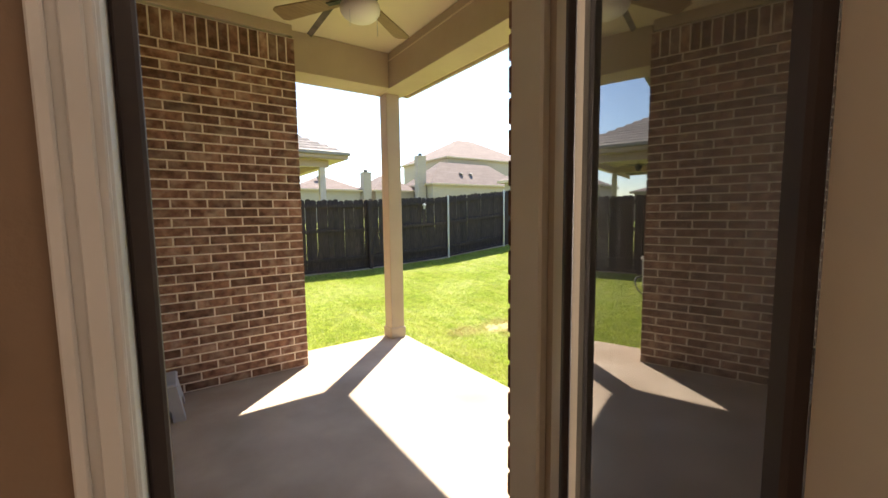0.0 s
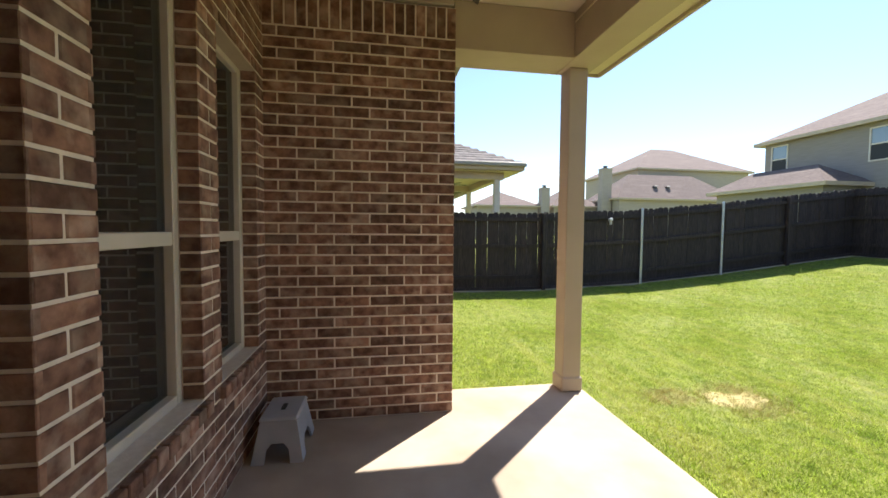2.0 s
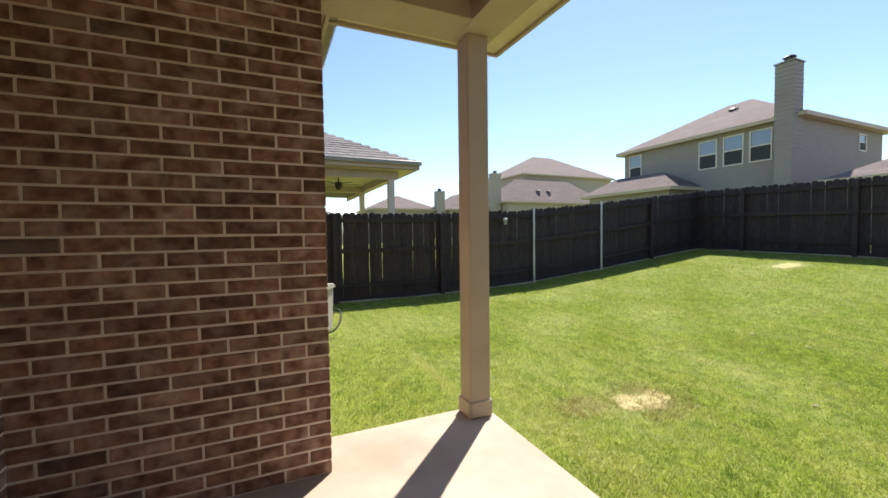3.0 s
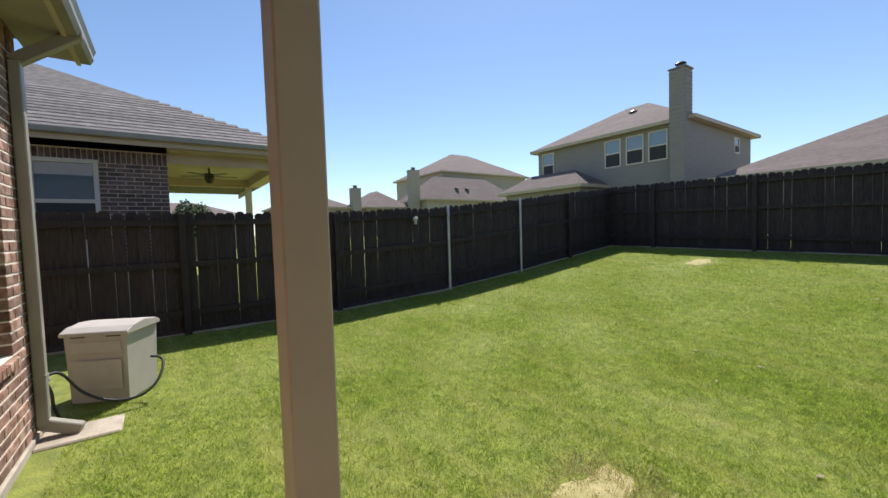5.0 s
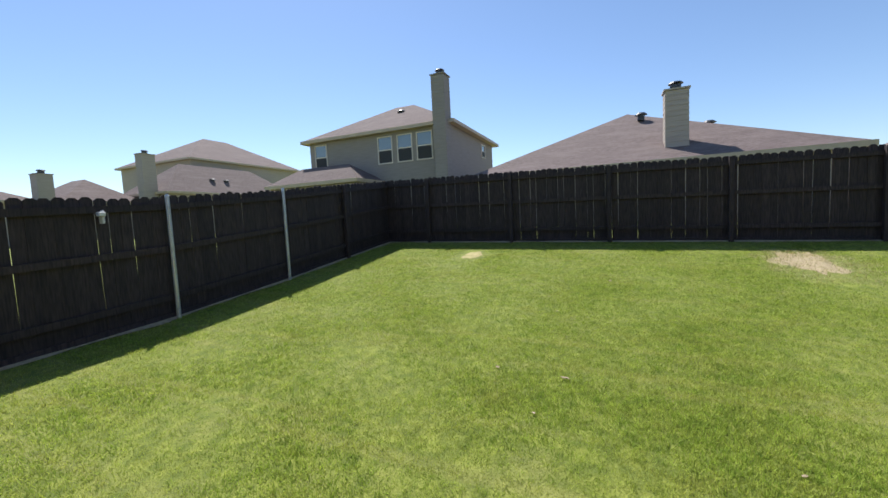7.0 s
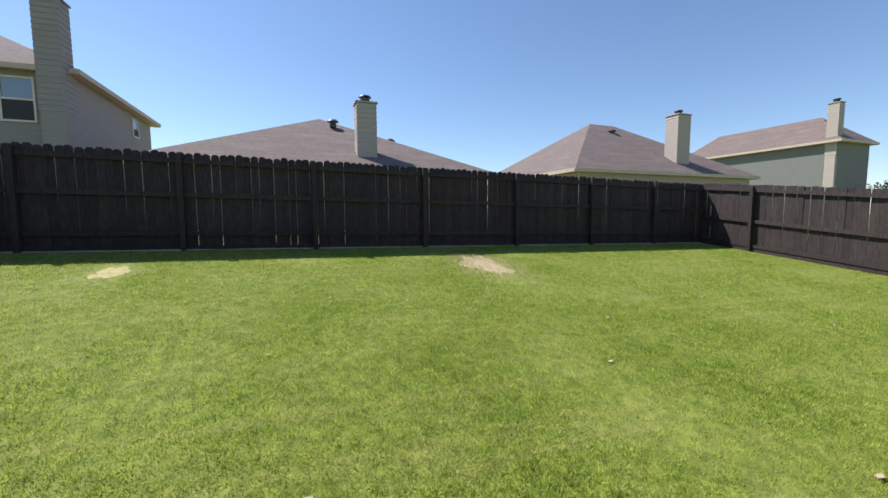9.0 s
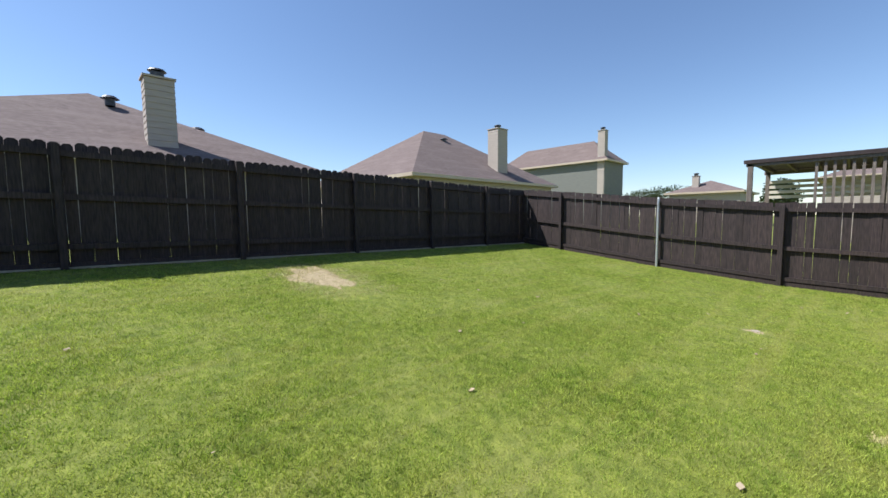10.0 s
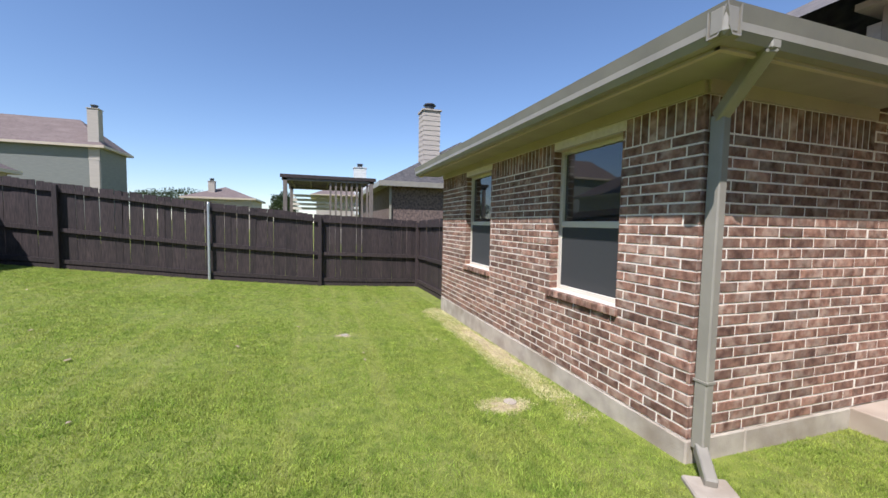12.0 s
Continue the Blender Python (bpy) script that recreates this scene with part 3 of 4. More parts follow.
pn = part("pane", boxes((-0.60, -0.12, -0.004, 0.004, 0.23, 1.89)), M_DOORGLASS, door)
part("handle", cyls(((-0.68, 0.022, 0.95), (-0.68, 0.07, 0.95), 0.012), ((-0.68, 0.065, 0.95), (-0.57, 0.065, 0.95), 0.009)), M_STEEL, door, "metal lever handle")

# ---------------------------------------------------------------- patio things
fan = thing("ceiling_fan", "white-globed ceiling fan with brown blades under the patio ceiling", "ceiling fan", (1.22, 1.40, 3.05))
part("downrod", cyls(((0, 0, 0.1), (0, 0, 0.05), 0.065, 0.05, 20), ((0, 0, 0.05), (0, 0, -0.16), 0.014)), M_METALDARK, fan)
part("motor", cyls(((0, 0, -0.14), (0, 0, -0.17), 0.06, 0.105, 24), ((0, 0, -0.17), (0, 0, -0.25), 0.105, 0.11, 24), ((0, 0, -0.25), (0, 0, -0.28), 0.11, 0.07, 24)), M_METALDARK, fan)
bm = bmesh.new()
bmesh.ops.create_uvsphere(bm, u_segments=24, v_segments=12, radius=0.125, matrix=Matrix.Translation((0, 0, -0.31)) @ Matrix.Diagonal((1, 1, 0.62, 1)))
part("globe", bm, M_GLOBE, fan, "frosted white glass globe", smooth=True)
for k in range(4):
    m = pose(0, 0, -0.235, 0, 0, 36 + 90 * k) @ pose(0, 0, 0, 10, 0, 0)
    bm = bmesh.new()
    prism(bm, [m @ Vector(p) for p in ((0.17, -0.045, 0), (0.60, -0.068, 0), (0.635, -0.05, 0), (0.635, 0.05, 0), (0.60, 0.068, 0), (0.17, 0.045, 0))], (0, 0, 0.008))
    part("blade", bm, M_FAN, fan)
    part("blade_iron", boxes((0.08, 0.24, -0.015, 0.015, -0.006, 0.0), m=m), M_METALDARK, fan)
part("pull_chain", cyls(((0.09, -0.05, -0.27), (0.09, -0.05, -0.47), 0.0018, 0.0018, 6)), M_STEEL, fan)
part("pull_chain", cyls(((-0.09, -0.05, -0.27), (-0.09, -0.05, -0.45), 0.0018, 0.0018, 6)), M_STEEL, fan)

stool = thing("step_stool", "grey moulded plastic step stool on the concrete", "step stool", (0.01, 2.46, 0))
for ys in (-1, 1):
    bm = bmesh.new()
    pts = [(-0.15, 0), (-0.075, 0), (-0.065, 0.08), (-0.035, 0.115), (0.035, 0.115), (0.065, 0.08), (0.075, 0), (0.15, 0), (0.105, 0.24), (-0.105, 0.24)]
    a = [Vector((x, ys * (0.20 - z * 0.18), z)) for x, z in pts]
    prism(bm, a, (0, -ys * 0.014, 0))
    part("end_panel", bm, M_PLASTIC, stool)
for xs in (-1, 1):
    bm = bmesh.new()
    pts = [(-0.20, 0), (-0.11, 0), (-0.09, 0.07), (-0.05, 0.10), (0.05, 0.10), (0.09, 0.07), (0.11, 0), (0.20, 0), (0.155, 0.24), (-0.155, 0.24)]
    a = [Vector((xs * (0.15 - z * 0.18), y, z)) for y, z in pts]
    prism(bm, a, (-xs * 0.014, 0, 0))
    part("side_panel", bm, M_PLASTIC, stool)
part("step_top", boxes((-0.115, 0.115, -0.165, 0.165, 0.235, 0.262), bevel=0.012), M_PLASTIC, stool)
part("hand_slot", boxes((-0.015, 0.015, -0.045, 0.045, 0.2622, 0.2632), bevel=0.0003), M_PLASTICBLK, stool, "dark hand slot")
for xs in (-1, 1):
    for ys in (-1, 1):
        part("rubber_foot", boxes((xs * 0.135 - 0.012, xs * 0.135 + 0.012, ys * 0.18 - 0.012, ys * 0.18 + 0.012, 0.0, 0.01)), M_PLASTICBLK, stool)

# ---------------------------------------------------------------- downspouts, storage box
def downspout(label, x, y, top, eave_p, toe, z0):
    root = thing("downspout", label, "downspout", kind="structure")
    part("pipe", boxes((x - 0.035, x + 0.035, y - 0.045, y + 0.045, z0 + 0.12, top - 0.1), bevel=0.008), M_GUTTER, root)
    def leg(p, q, nm):
        p, q = Vector(p), Vector(q)
        bm = bmesh.new()
        m = Matrix.Translation(p) @ (q - p).to_track_quat("Z", "Y").to_matrix().to_4x4()
        box(bm, -0.036, 0.036, -0.044, 0.044, -0.02, (q - p).length + 0.02, bevel=0.008, m=m)
        part(nm, bm, M_GUTTER, root)
    leg((x, y, top - 0.1), eave_p, "elbow")
    leg(eave_p, (eave_p[0], eave_p[1], eave_p[2] + 0.1), "outlet")
    leg((x, y, z0 + 0.13), (x + toe[0] * 0.2, y + toe[1] * 0.2, z0 + 0.05), "shoe")
    part("strap", boxes((x - 0.04, x + 0.04, y - 0.05, y + 0.05, 0.42, 0.435)), M_GUTTER, root)
    return root


downspout("tan metal downspout at the brick corner", 4.10, -0.215, 2.24, (4.26, 0.14, 2.38), (0.8, 1.0), -0.16)
downspout("tan metal downspout beside the storage box", 1.035, 5.72, 2.85, (1.38, 5.72, 3.02), (1, -0.2), -0.07)
sb = part("splash_block", boxes((-0.13, 0.13, -0.05, 1.05, -0.04, 0.015), bevel=0.01, m=pose(4.24, -0.05, ground_z(4.4, 0.2) + 0.01, 0, 0, -28)), M_FOUND)
tagged(sb, "narrow concrete strip under the downspout", "splash block")
sb2 = part("splash_block", boxes((1.0, 1.5, 5.5, 5.85, -0.14, -0.045), bevel=0.012), M_FOUND)
tagged(sb2, "flat concrete pad beside the wall", "splash block")
bx = thing("storage_box", "taupe resin deck storage box with a domed lid on the lawn", "storage box", (1.40, 6.46, ground_z(1.4, 6.4) + 0.01))
bx.scale = (0.82, 0.86, 1.08)
bx.rotation_euler = (0, 0, radians(-27))
bm = boxes((-0.31, 0.31, -0.27, 0.27, 0, 0.57))
for v in bm.verts:
    if v.co.z < 0.1:
        v.co.x *= 0.93
        v.co.y *= 0.93
part("body", bm, M_CHEST, bx)
part("front_panel", boxes((-0.25, 0.25, -0.268, -0.262, 0.12, 0.38), bevel=0.003, m=pose(0, -0.004, 0, 3.0, 0, 0)), M_CHEST, bx)
part("front_panel", boxes((-0.25, 0.25, -0.277, -0.27, 0.42, 0.52), bevel=0.003), M_CHEST, bx)
bm = bmesh.new()
prism(bm, [(-0.34, y, z) for y, z in ((-0.30, 0.57), (-0.30, 0.60), (-0.2, 0.635), (0, 0.65), (0.2, 0.635), (0.30, 0.60), (0.30, 0.57))], (0.68, 0, 0))
bmesh.ops.bevel(bm, geom=bm.edges[:], offset=0.006, segments=1, affect="EDGES")
part("lid", bm, M_CHEST, bx)
part("hinge_slot", boxes((-0.25, -0.1, -0.272, -0.262, 0.556, 0.568)), M_PLASTICBLK, bx)
part("hinge_slot", boxes((0.1, 0.25, -0.272, -0.262, 0.556, 0.568)), M_PLASTICBLK, bx)
hose = tube("garden_hose", [(1.01, 5.85, 0.36), (1.06, 5.9, 0.40), (1.12, 5.96, 0.36), (1.22, 6.0, 0.14), (1.42, 5.98, 0.03), (1.6, 5.96, 0.03), (1.72, 6.02, 0.10), (1.78, 6.14, 0.22), (1.77, 6.25, 0.30), (1.68, 6.28, 0.30)], 0.012, M_PLASTICBLK)
tagged(hose, "black rubber hose looped from the wall tap", "hose")
hose2 = tube("garden_hose", [(1.02, 5.86, 0.36), (1.06, 5.9, 0.25), (1.05, 5.92, 0.1), (1.08, 6.0, -0.04)], 0.012, M_PLASTICBLK)
tagged(hose2, "black rubber hose hanging to the ground", "hose")
tap = thing("hose_tap", "brass tap on the brick wall", "tap", (0.997, 5.85, 0.37))
part("spout", cyls(((0, 0, 0), (0.06, 0, 0), 0.012), ((0.05, 0, 0.0), (0.06, 0, -0.03), 0.01)), M_STEEL, tap)
part("tap_wheel", cyls(((0.04, 0, 0.02), (0.04, 0, 0.03), 0.022)), M_STEEL, tap)

# ---------------------------------------------------------------- fences
def picket_mesh(h, ear=0.035):
    bm = bmesh.new()
    w = 0.0674
    prism(bm, [(-w, -0.008, 0), (w, -0.008, 0), (w, -0.008, h - ear), (w - ear, -0.008, h), (-w + ear, -0.008, h), (-w, -0.008, h - ear)], (0, 0.016, 0))
    return mesh_of(bm, "picket", M_FENCE)


P_MESH = [picket_mesh(h) for h in (1.80, 1.81, 1.79)]
P_FLAT = [picket_mesh(h, 0.006) for h in (1.83, 1.835, 1.825)]


def fence_run(name, label, p, q, face, posts, steel=(), rails=(0.28, 1.0, 1.62), pickets=P_MESH):
    """Dog-eared pickets from p to q; posts and rails stand on the side that face names (unit vector)."""
    root = thing(name, label, "fence")
    p, q, f = Vector(p), Vector(q), Vector(face)
    d = (q - p).normalized()
    n = int((q - p).length / 0.1362)
    yaw = math.degrees(math.atan2(d.y, d.x))
    for i in range(n):
        c = p + d * (0.07 + i * 0.1362)
        ob = new("picket", random.choice(pickets))
        ob.parent = root
        c = c + d * random.uniform(-0.003, 0.003)
        ob.matrix_basis = pose(c.x, c.y, ground_z(c.x, c.y) + 0.02 + random.uniform(-0.008, 0.008), random.uniform(-0.4, 0.4), random.uniform(-0.5, 0.5), yaw)
    pts = [0.0] + sorted((Vector(a) - p).dot(d) for a in list(posts) + list(steel)) + [(q - p).length]
    for a, b in zip(pts, pts[1:]):
        if b - a < 0.2:
            continue
        for r in rails:
            s, e = p + d * a + f * 0.03, p + d * b + f * 0.03
            bm = bmesh.new()
            z0, z1 = ground_z(s.x, s.y) + r, ground_z(e.x, e.y) + r
            o = f * 0.036
            prism(bm, [(s.x, s.y, z0), (s.x + o.x, s.y + o.y, z0), (s.x + o.x, s.y + o.y, z0 + 0.088), (s.x, s.y, z0 + 0.088)], (e.x - s.x, e.y - s.y, z1 - z0))
            part("rail", bm, M_FENCE, root)
        s, e = p + d * a + f * 0.022, p + d * b + f * 0.022
        bm = bmesh.new()
        z0, z1 = ground_z(s.x, s.y) - 0.06, ground_z(e.x, e.y) - 0.06
        o = f * 0.03
        prism(bm, [(s.x, s.y, z0), (s.x + o.x, s.y + o.y, z0), (s.x + o.x, s.y + o.y, z0 + 0.15), (s.x, s.y, z0 + 0.15)], (e.x - s.x, e.y - s.y, z1 - z0))
        part("kickboard", bm, M_FENCE, root)
    for a in posts:
        c = Vector(a) + f * 0.085
        z = ground_z(c.x, c.y)
        part("post", boxes((c.x - 0.045, c.x + 0.045, c.y - 0.045, c.y + 0.045, z - 0.1, z + 1.80), bevel=0.005), M_FENCE, root)
    for a in steel:
        c = Vector(a) + f * 0.10
        z = ground_z(c.x, c.y)
        part("steel_post", cyls(((c.x, c.y, z - 0.1), (c.x, c.y, z + 1.82), 0.03, 0.03, 14), ((c.x, c.y, z + 1.82), (c.x, c.y, z + 1.85), 0.034, 0.015, 14)), M_STEEL, root, "galvanised round post")
    return root


fence_run("fence", "dark-stained dog-eared cedar fence along the lawn", (-5.0, 8.57), (13.26, 8.57), (0, -1), [(-0.4, 8.57), (2.06, 8.57), (4.38, 8.57), (11.1, 8.57)], [(6.885, 8.57), (9.125, 8.57)])
fence_run("fence", "tall dark cedar back fence in its own shade", (13.26, 8.57), (13.26, -9.0), (-1, 0), [(13.26, y) for y in (7.2, 4.85, 2.5, 0.12, -2.3, -4.63, -6.9)])
fence_run("fence", "sunlit brown-stained cedar fence with rails and posts", (13.26, -9.0), (3.78, -9.0), (0, 1), [(11.81, -9.0), (6.43, -9.0), (3.84, -9.0)], [(8.94, -9.0)], rails=(0.12, 0.80, 1.655), pickets=P_FLAT)
fence_run("fence", "short dark cedar fence return by the house", (3.78, -9.0), (3.78, -5.9), (1, 0), [], rails=(0.12, 0.80, 1.655), pickets=P_FLAT)
gate = thing("security_camera", "small white camera box fixed to the fence", "camera", (6.06, 8.52, 1.69))
part("body", boxes((-0.05, 0.03, -0.09, -0.01, -0.03, 0.03), bevel=0.01), M_WHITE, gate)
part("bracket", boxes((0.0, 0.03, -0.05, 0.03, -0.12, 0.05), bevel=0.006), M_WHITE, gate)

# ---------------------------------------------------------------- drain caps and fallen leaves
for x, y, r in ((4.88, -1.40, 0.06), (6.15, -3.86, 0.05)):
    c = part("drain_cap", cyls(((x, y, ground_z(x, y) - 0.02), (x, y, ground_z(x, y) + 0.018), r, r * 0.95, 24)), M_FOUND)
    tagged(c, "round pale concrete drain cap in bare soil", "drain cap")


def soil_patch(x, y, rx, ry, lab, material=M_DIRT):
    bm = bmesh.new()
    n = 90
    rings = []
    for f in (0.45, 1.0):
        vs = []
        for k in range(n):
            a = 2 * math.pi * k / n
            c, s = math.cos(a), math.sin(a)
            q = f * (0.72 + 0.42 * noise.noise((c * 1.6 + x, s * 1.6 + y, 3)) + 0.15 * noise.noise((c * 6 + x, s * 6 + y, 5)) + random.uniform(-0.03, 0.03))
            px, py = x + rx * q * c, y + ry * q * s
            vs.append(bm.verts.new((px, py, ground_z(px, py) + (0.010 if f < 1 else 0.001))))
        rings.append(vs)
    bm.faces.new(rings[0])
    for k in range(n):
        bm.faces.new((rings[0][k], rings[0][(k + 1) % n], rings[1][(k + 1) % n], rings[1][k]))
    tagged(part("soil_patch", bm, material, smooth=True), lab, "soil", kind="structure")


soil_patch(11.15, -0.5, 1.2, 0.55, "bare sandy patch worn in the lawn")
soil_patch(3.75, 2.88, 0.42, 0.28, "thin straw-coloured patch in the lawn", M_STRAW)
soil_patch(4.95, -1.35, 0.18, 0.12, "bare soil round the drain cap")
soil_patch(6.15, -3.86, 0.17, 0.11, "bare soil round the small drain cap")
soil_patch(4.30, -3.3, 0.16, 1.5, "bare sandy strip along the foundation")
soil_patch(11.6, 5.4, 0.5, 0.28, "small bare patch in the lawn", M_STRAW)

def soil_edge(p, q, inward, lab):
    """Thin uneven line of bare soil where the turf stops short of a fence."""
    p, q, w = Vector(p), Vector(q), Vector(inward)
    n = int((q - p).length / 0.12)
    bm = bmesh.new()
    prev = None
    for k in range(n + 1):
        c = p + (q - p) * (k / n)
        wide = max(0.02, 0.07 + 0.09 * noise.noise((c.x * 1.3, c.y * 1.3, 8)))
        a, b = c - w * 0.06, c + w * wide
        row = (bm.verts.new((a.x, a.y, ground_z(a.x, a.y) + 0.045)), bm.verts.new((b.x, b.y, ground_z(b.x, b.y) + 0.012)))
        if prev:
            bm.faces.new((prev[0], prev[1], row[1], row[0]))
        prev = row
    tagged(part("soil_edge", bm, M_DIRT, smooth=True), lab, "soil", kind="structure")


soil_edge((-2, 8.52), (13.2, 8.52), (0, -1), "pale bare soil along the north fence foot")
soil_edge((13.21, 8.5), (13.21, -8.9), (-1, 0), "pale bare soil along the back fence foot")

bm = bmesh.new()
prism(bm, [(-0.03, 0, 0), (-0.012, -0.016, 0.006), (0.018, -0.013, 0.004), (0.034, 0.002, 0.01), (0.014, 0.016, 0.003), (-0.014, 0.014, 0.008)], (0, 0, 0.002))
leaf_me = mesh_of(bm, "fallen_leaf", M_DRYLEAF)
for k in range(46):
    x, y = random.uniform(4.8, 12.6), random.uniform(-7.5, 3.6)
    ob = new("fallen_leaf", leaf_me)
    ob.matrix_basis = pose(x, y, ground_z(x, y) + 0.014, random.uniform(-15, 15), random.uniform(-15, 15), random.uniform(0, 360))
    s = random.uniform(0.6, 1.3)
    ob.scale = (s, s, s)
    tagged(ob, "curled dry tan leaf lying on the grass", "leaf", "fallen leaves")


# ---------------------------------------------------------------- neighbouring houses
def add_window(root, face, x, y, z, w, h):
    """face: 'x-' or 'x+' or 'y-' or 'y+', the way that the window looks; x, y, z is its lower centre on the wall."""
    rz = {"x-": 90, "x+": -90, "y-": 180, "y+": 0}[face]
    m = pose(x, y, z, 0, 0, rz)
    t = 0.07
    fr = part("window", boxes((-w / 2 - t, -w / 2, -0.02, 0.05, -t, h + t), (w / 2, w / 2 + t, -0.02, 0.05, -t, h + t), (-w / 2, w / 2, -0.02, 0.05, h, h + t), (-w / 2, w / 2, -0.02, 0.06, -t, 0), (-w / 2, w / 2, -0.01, 0.03, h * 0.48, h * 0.53), m=m), M_VINYL, root)
    part("pane", boxes((-w / 2, w / 2, 0.0, 0.01, 0, h), m=m), M_NBGLASS, fr)
    part("screen", boxes((-w / 2, w / 2, 0.012, 0.02, 0, h * 0.48), m=m), M_SCREEN, fr)


M_NBGLASS = glass_mat("far_window_glass", (0.16, 0.21, 0.24), clear=0.0)


def chimney(root, x, y, w, d, z0, z1, wall):
    c = part("chimney", boxes((x - w / 2, x + w / 2, y - d / 2, y + d / 2, z0, z1), bevel=0.03), wall, root, "boxed siding chimney")
    n = int(min(4.0, z1 - z0 - 0.1) / 0.2)
    for k in range(n):
        zb = z1 - 0.02 - (k + 1) * 0.2
        bm = bmesh.new()
        box(bm, x - w / 2 - 0.018, x + w / 2 + 0.018, y - d / 2 - 0.018, y + d / 2 + 0.018, zb + 0.012, zb + 0.2)
        for v in bm.verts:
            if v.co.z > zb + 0.1:
                v.co.x, v.co.y = x + (v.co.x - x) * (1 - 0.024 / w), y + (v.co.y - y) * (1 - 0.024 / d)
        part("siding_board", bm, wall, c)
    part("chimney_cap", boxes((x - w / 2 - 0.06, x + w / 2 + 0.06, y - d / 2 - 0.06, y + d / 2 + 0.06, z1, z1 + 0.06)), wall, c)
    part("flue", cyls(((x, y, z1 + 0.06), (x, y, z1 + 0.26), 0.2, 0.2, 16), ((x, y, z1 + 0.30), (x, y, z1 + 0.36), 0.27, 0.22, 16), ((x, y, z1 + 0.2), (x, y, z1 + 0.32), 0.1, 0.1, 8)), M_METALDARK, c, "dark metal flue cap")


def hip_house(label, x0, x1, y0, y1, ze, rise, wall, roofm=None, over=0.4, z0=-0.3, vents=(), edge=M_TRIM):
    root = thing("house", label, "house", ((x0 + x1) / 2, (y0 + y1) / 2, z0))
    off = Matrix.Translation((-(x0 + x1) / 2, -(y0 + y1) / 2, -z0))
    def put(name, bm, m, label=""):
        bm.transform(off)
        return part(name, bm, m, root, label)
    put("wall", boxes((x0, x1, y0, y1, z0, ze)), wall)
    put("roof", hip_roof_bm(x0 - over, x1 + over, y0 - over, y1 + over, ze + 0.1, rise), roofm or M_SHING, "brown shingle hip roof")
    o = over
    put("fascia", boxes((x0 - o, x1 + o, y0 - o - 0.03, y0 - o, ze - 0.06, ze + 0.13), (x0 - o, x1 + o, y1 + o, y1 + o + 0.03, ze - 0.06, ze + 0.13), (x0 - o - 0.03, x0 - o, y0 - o, y1 + o, ze - 0.06, ze + 0.13), (x1 + o, x1 + o + 0.03, y0 - o, y1 + o, ze - 0.06, ze + 0.13)), edge)
    put("soffit", boxes((x0 - o, x1 + o, y0 - o, y1 + o, ze - 0.02, ze + 0.02)), edge)
    for vx, vy, vz in vents:
        bm = bmesh.new()
        cyl(bm, (vx, vy, vz - 0.15), (vx, vy, vz + 0.12), 0.16, 0.16, 12)
        cyl(bm, (vx, vy, vz + 0.12), (vx, vy, vz + 0.22), 0.30, 0.18, 12)
        put("roof_vent", bm, M_METALDARK)
    # later parts are placed in world terms under a shifted holder
    root.location = (0, 0, 0)
    for ch in root.children:
        ch.data.transform(off.inverted())
    return root


h2 = hip_house("two-storey grey-sided house with a tall chimney", 24.0, 32.6, 10.7, 20.7, 6.75, 2.6, M_SIDEGREY, vents=((27.0, 15.3, 8.6),))
chimney(h2, 23.6, 10.98, 0.8, 0.74, 0, 9.2, M_SIDEGREY)
for y in (14.95, 13.6, 12.3):
    add_window(h2, "x-", 24.0, y, 4.95, 0.9, 1.5)
add_window(h2, "x-", 24.0, 19.8, 5.0, 0.85, 1.5)
add_window(h2, "y-", 30.2, 10.7, 5.6, 0.7, 0.8)
h2b = hip_house("low shingled porch wing of the grey house", 21.6, 24.0, 15.6, 21.6, 3.75, 1.1, M_SIDEGREY)
h3 = hip_house("single-storey house with a broad brown hip roof and chimney", 20.4, 34, -4.9, 8.0, 3.1, 3.3, M_SIDETAN, vents=((25.2, 1.0, 5.9), (25.0, -1.8, 5.1)))
chimney(h3, 21.6, 0.0, 0.7, 0.8, 2.0, 6.0, M_SIDETAN)
h4 = hip_house("single-storey house with a brown hip roof beyond the corner", 22.4, 34.6, -26.0, -11.6, 3.75, 4.2, M_SIDETAN, vents=((27.2, -18.6, 7.2), (29.0, -18.0, 7.2)))
chimney(h4, 23.6, -20.6, 0.9, 1.1, 4.0, 7.7, M_SIDETAN)
h5 = hip_house("two-storey sage-sided house far beyond the fence", 22.9, 36, -41.5, -37, 7.0, 2.4, M_SIDEGREEN, vents=((29.5, -39.5, 8.9),))
chimney(h5, 23.3, -37.3, 0.7, 0.7, 3.0, 10.0, M_SIDETAN)
h6 = hip_house("distant small house with a tan roof", 13.2, 19.6, -54, -46, 3.7, 1.4, M_SIDETAN)
chimney(h6, 17.4, -47.5, 0.6, 0.6, 3.0, 5.6, M_SIDETAN)
h1c = hip_house("far two-storey house with a pale upper wall", 29.5, 44, 40.5, 52, 8.5, 3.5, M_SIDETAN, vents=((32.5, 43.5, 9.9), (34.5, 43.2, 9.8), (37.0, 43.2, 9.8)))
add_window(h1c, "y-", 38.2, 40.5, 5.4, 0.9, 1.5)
h1b = hip_house("far single-storey house with brown roof", 24.6, 38.5, 36.5, 42.5, 4.7, 2.9, M_SIDETAN, vents=((29.5, 37.6, 6.1), (31.0, 37.6, 6.1)))
chimney(h1b, 23.9, 38.0, 1.05, 0.8, 3, 7.9, M_SIDETAN)
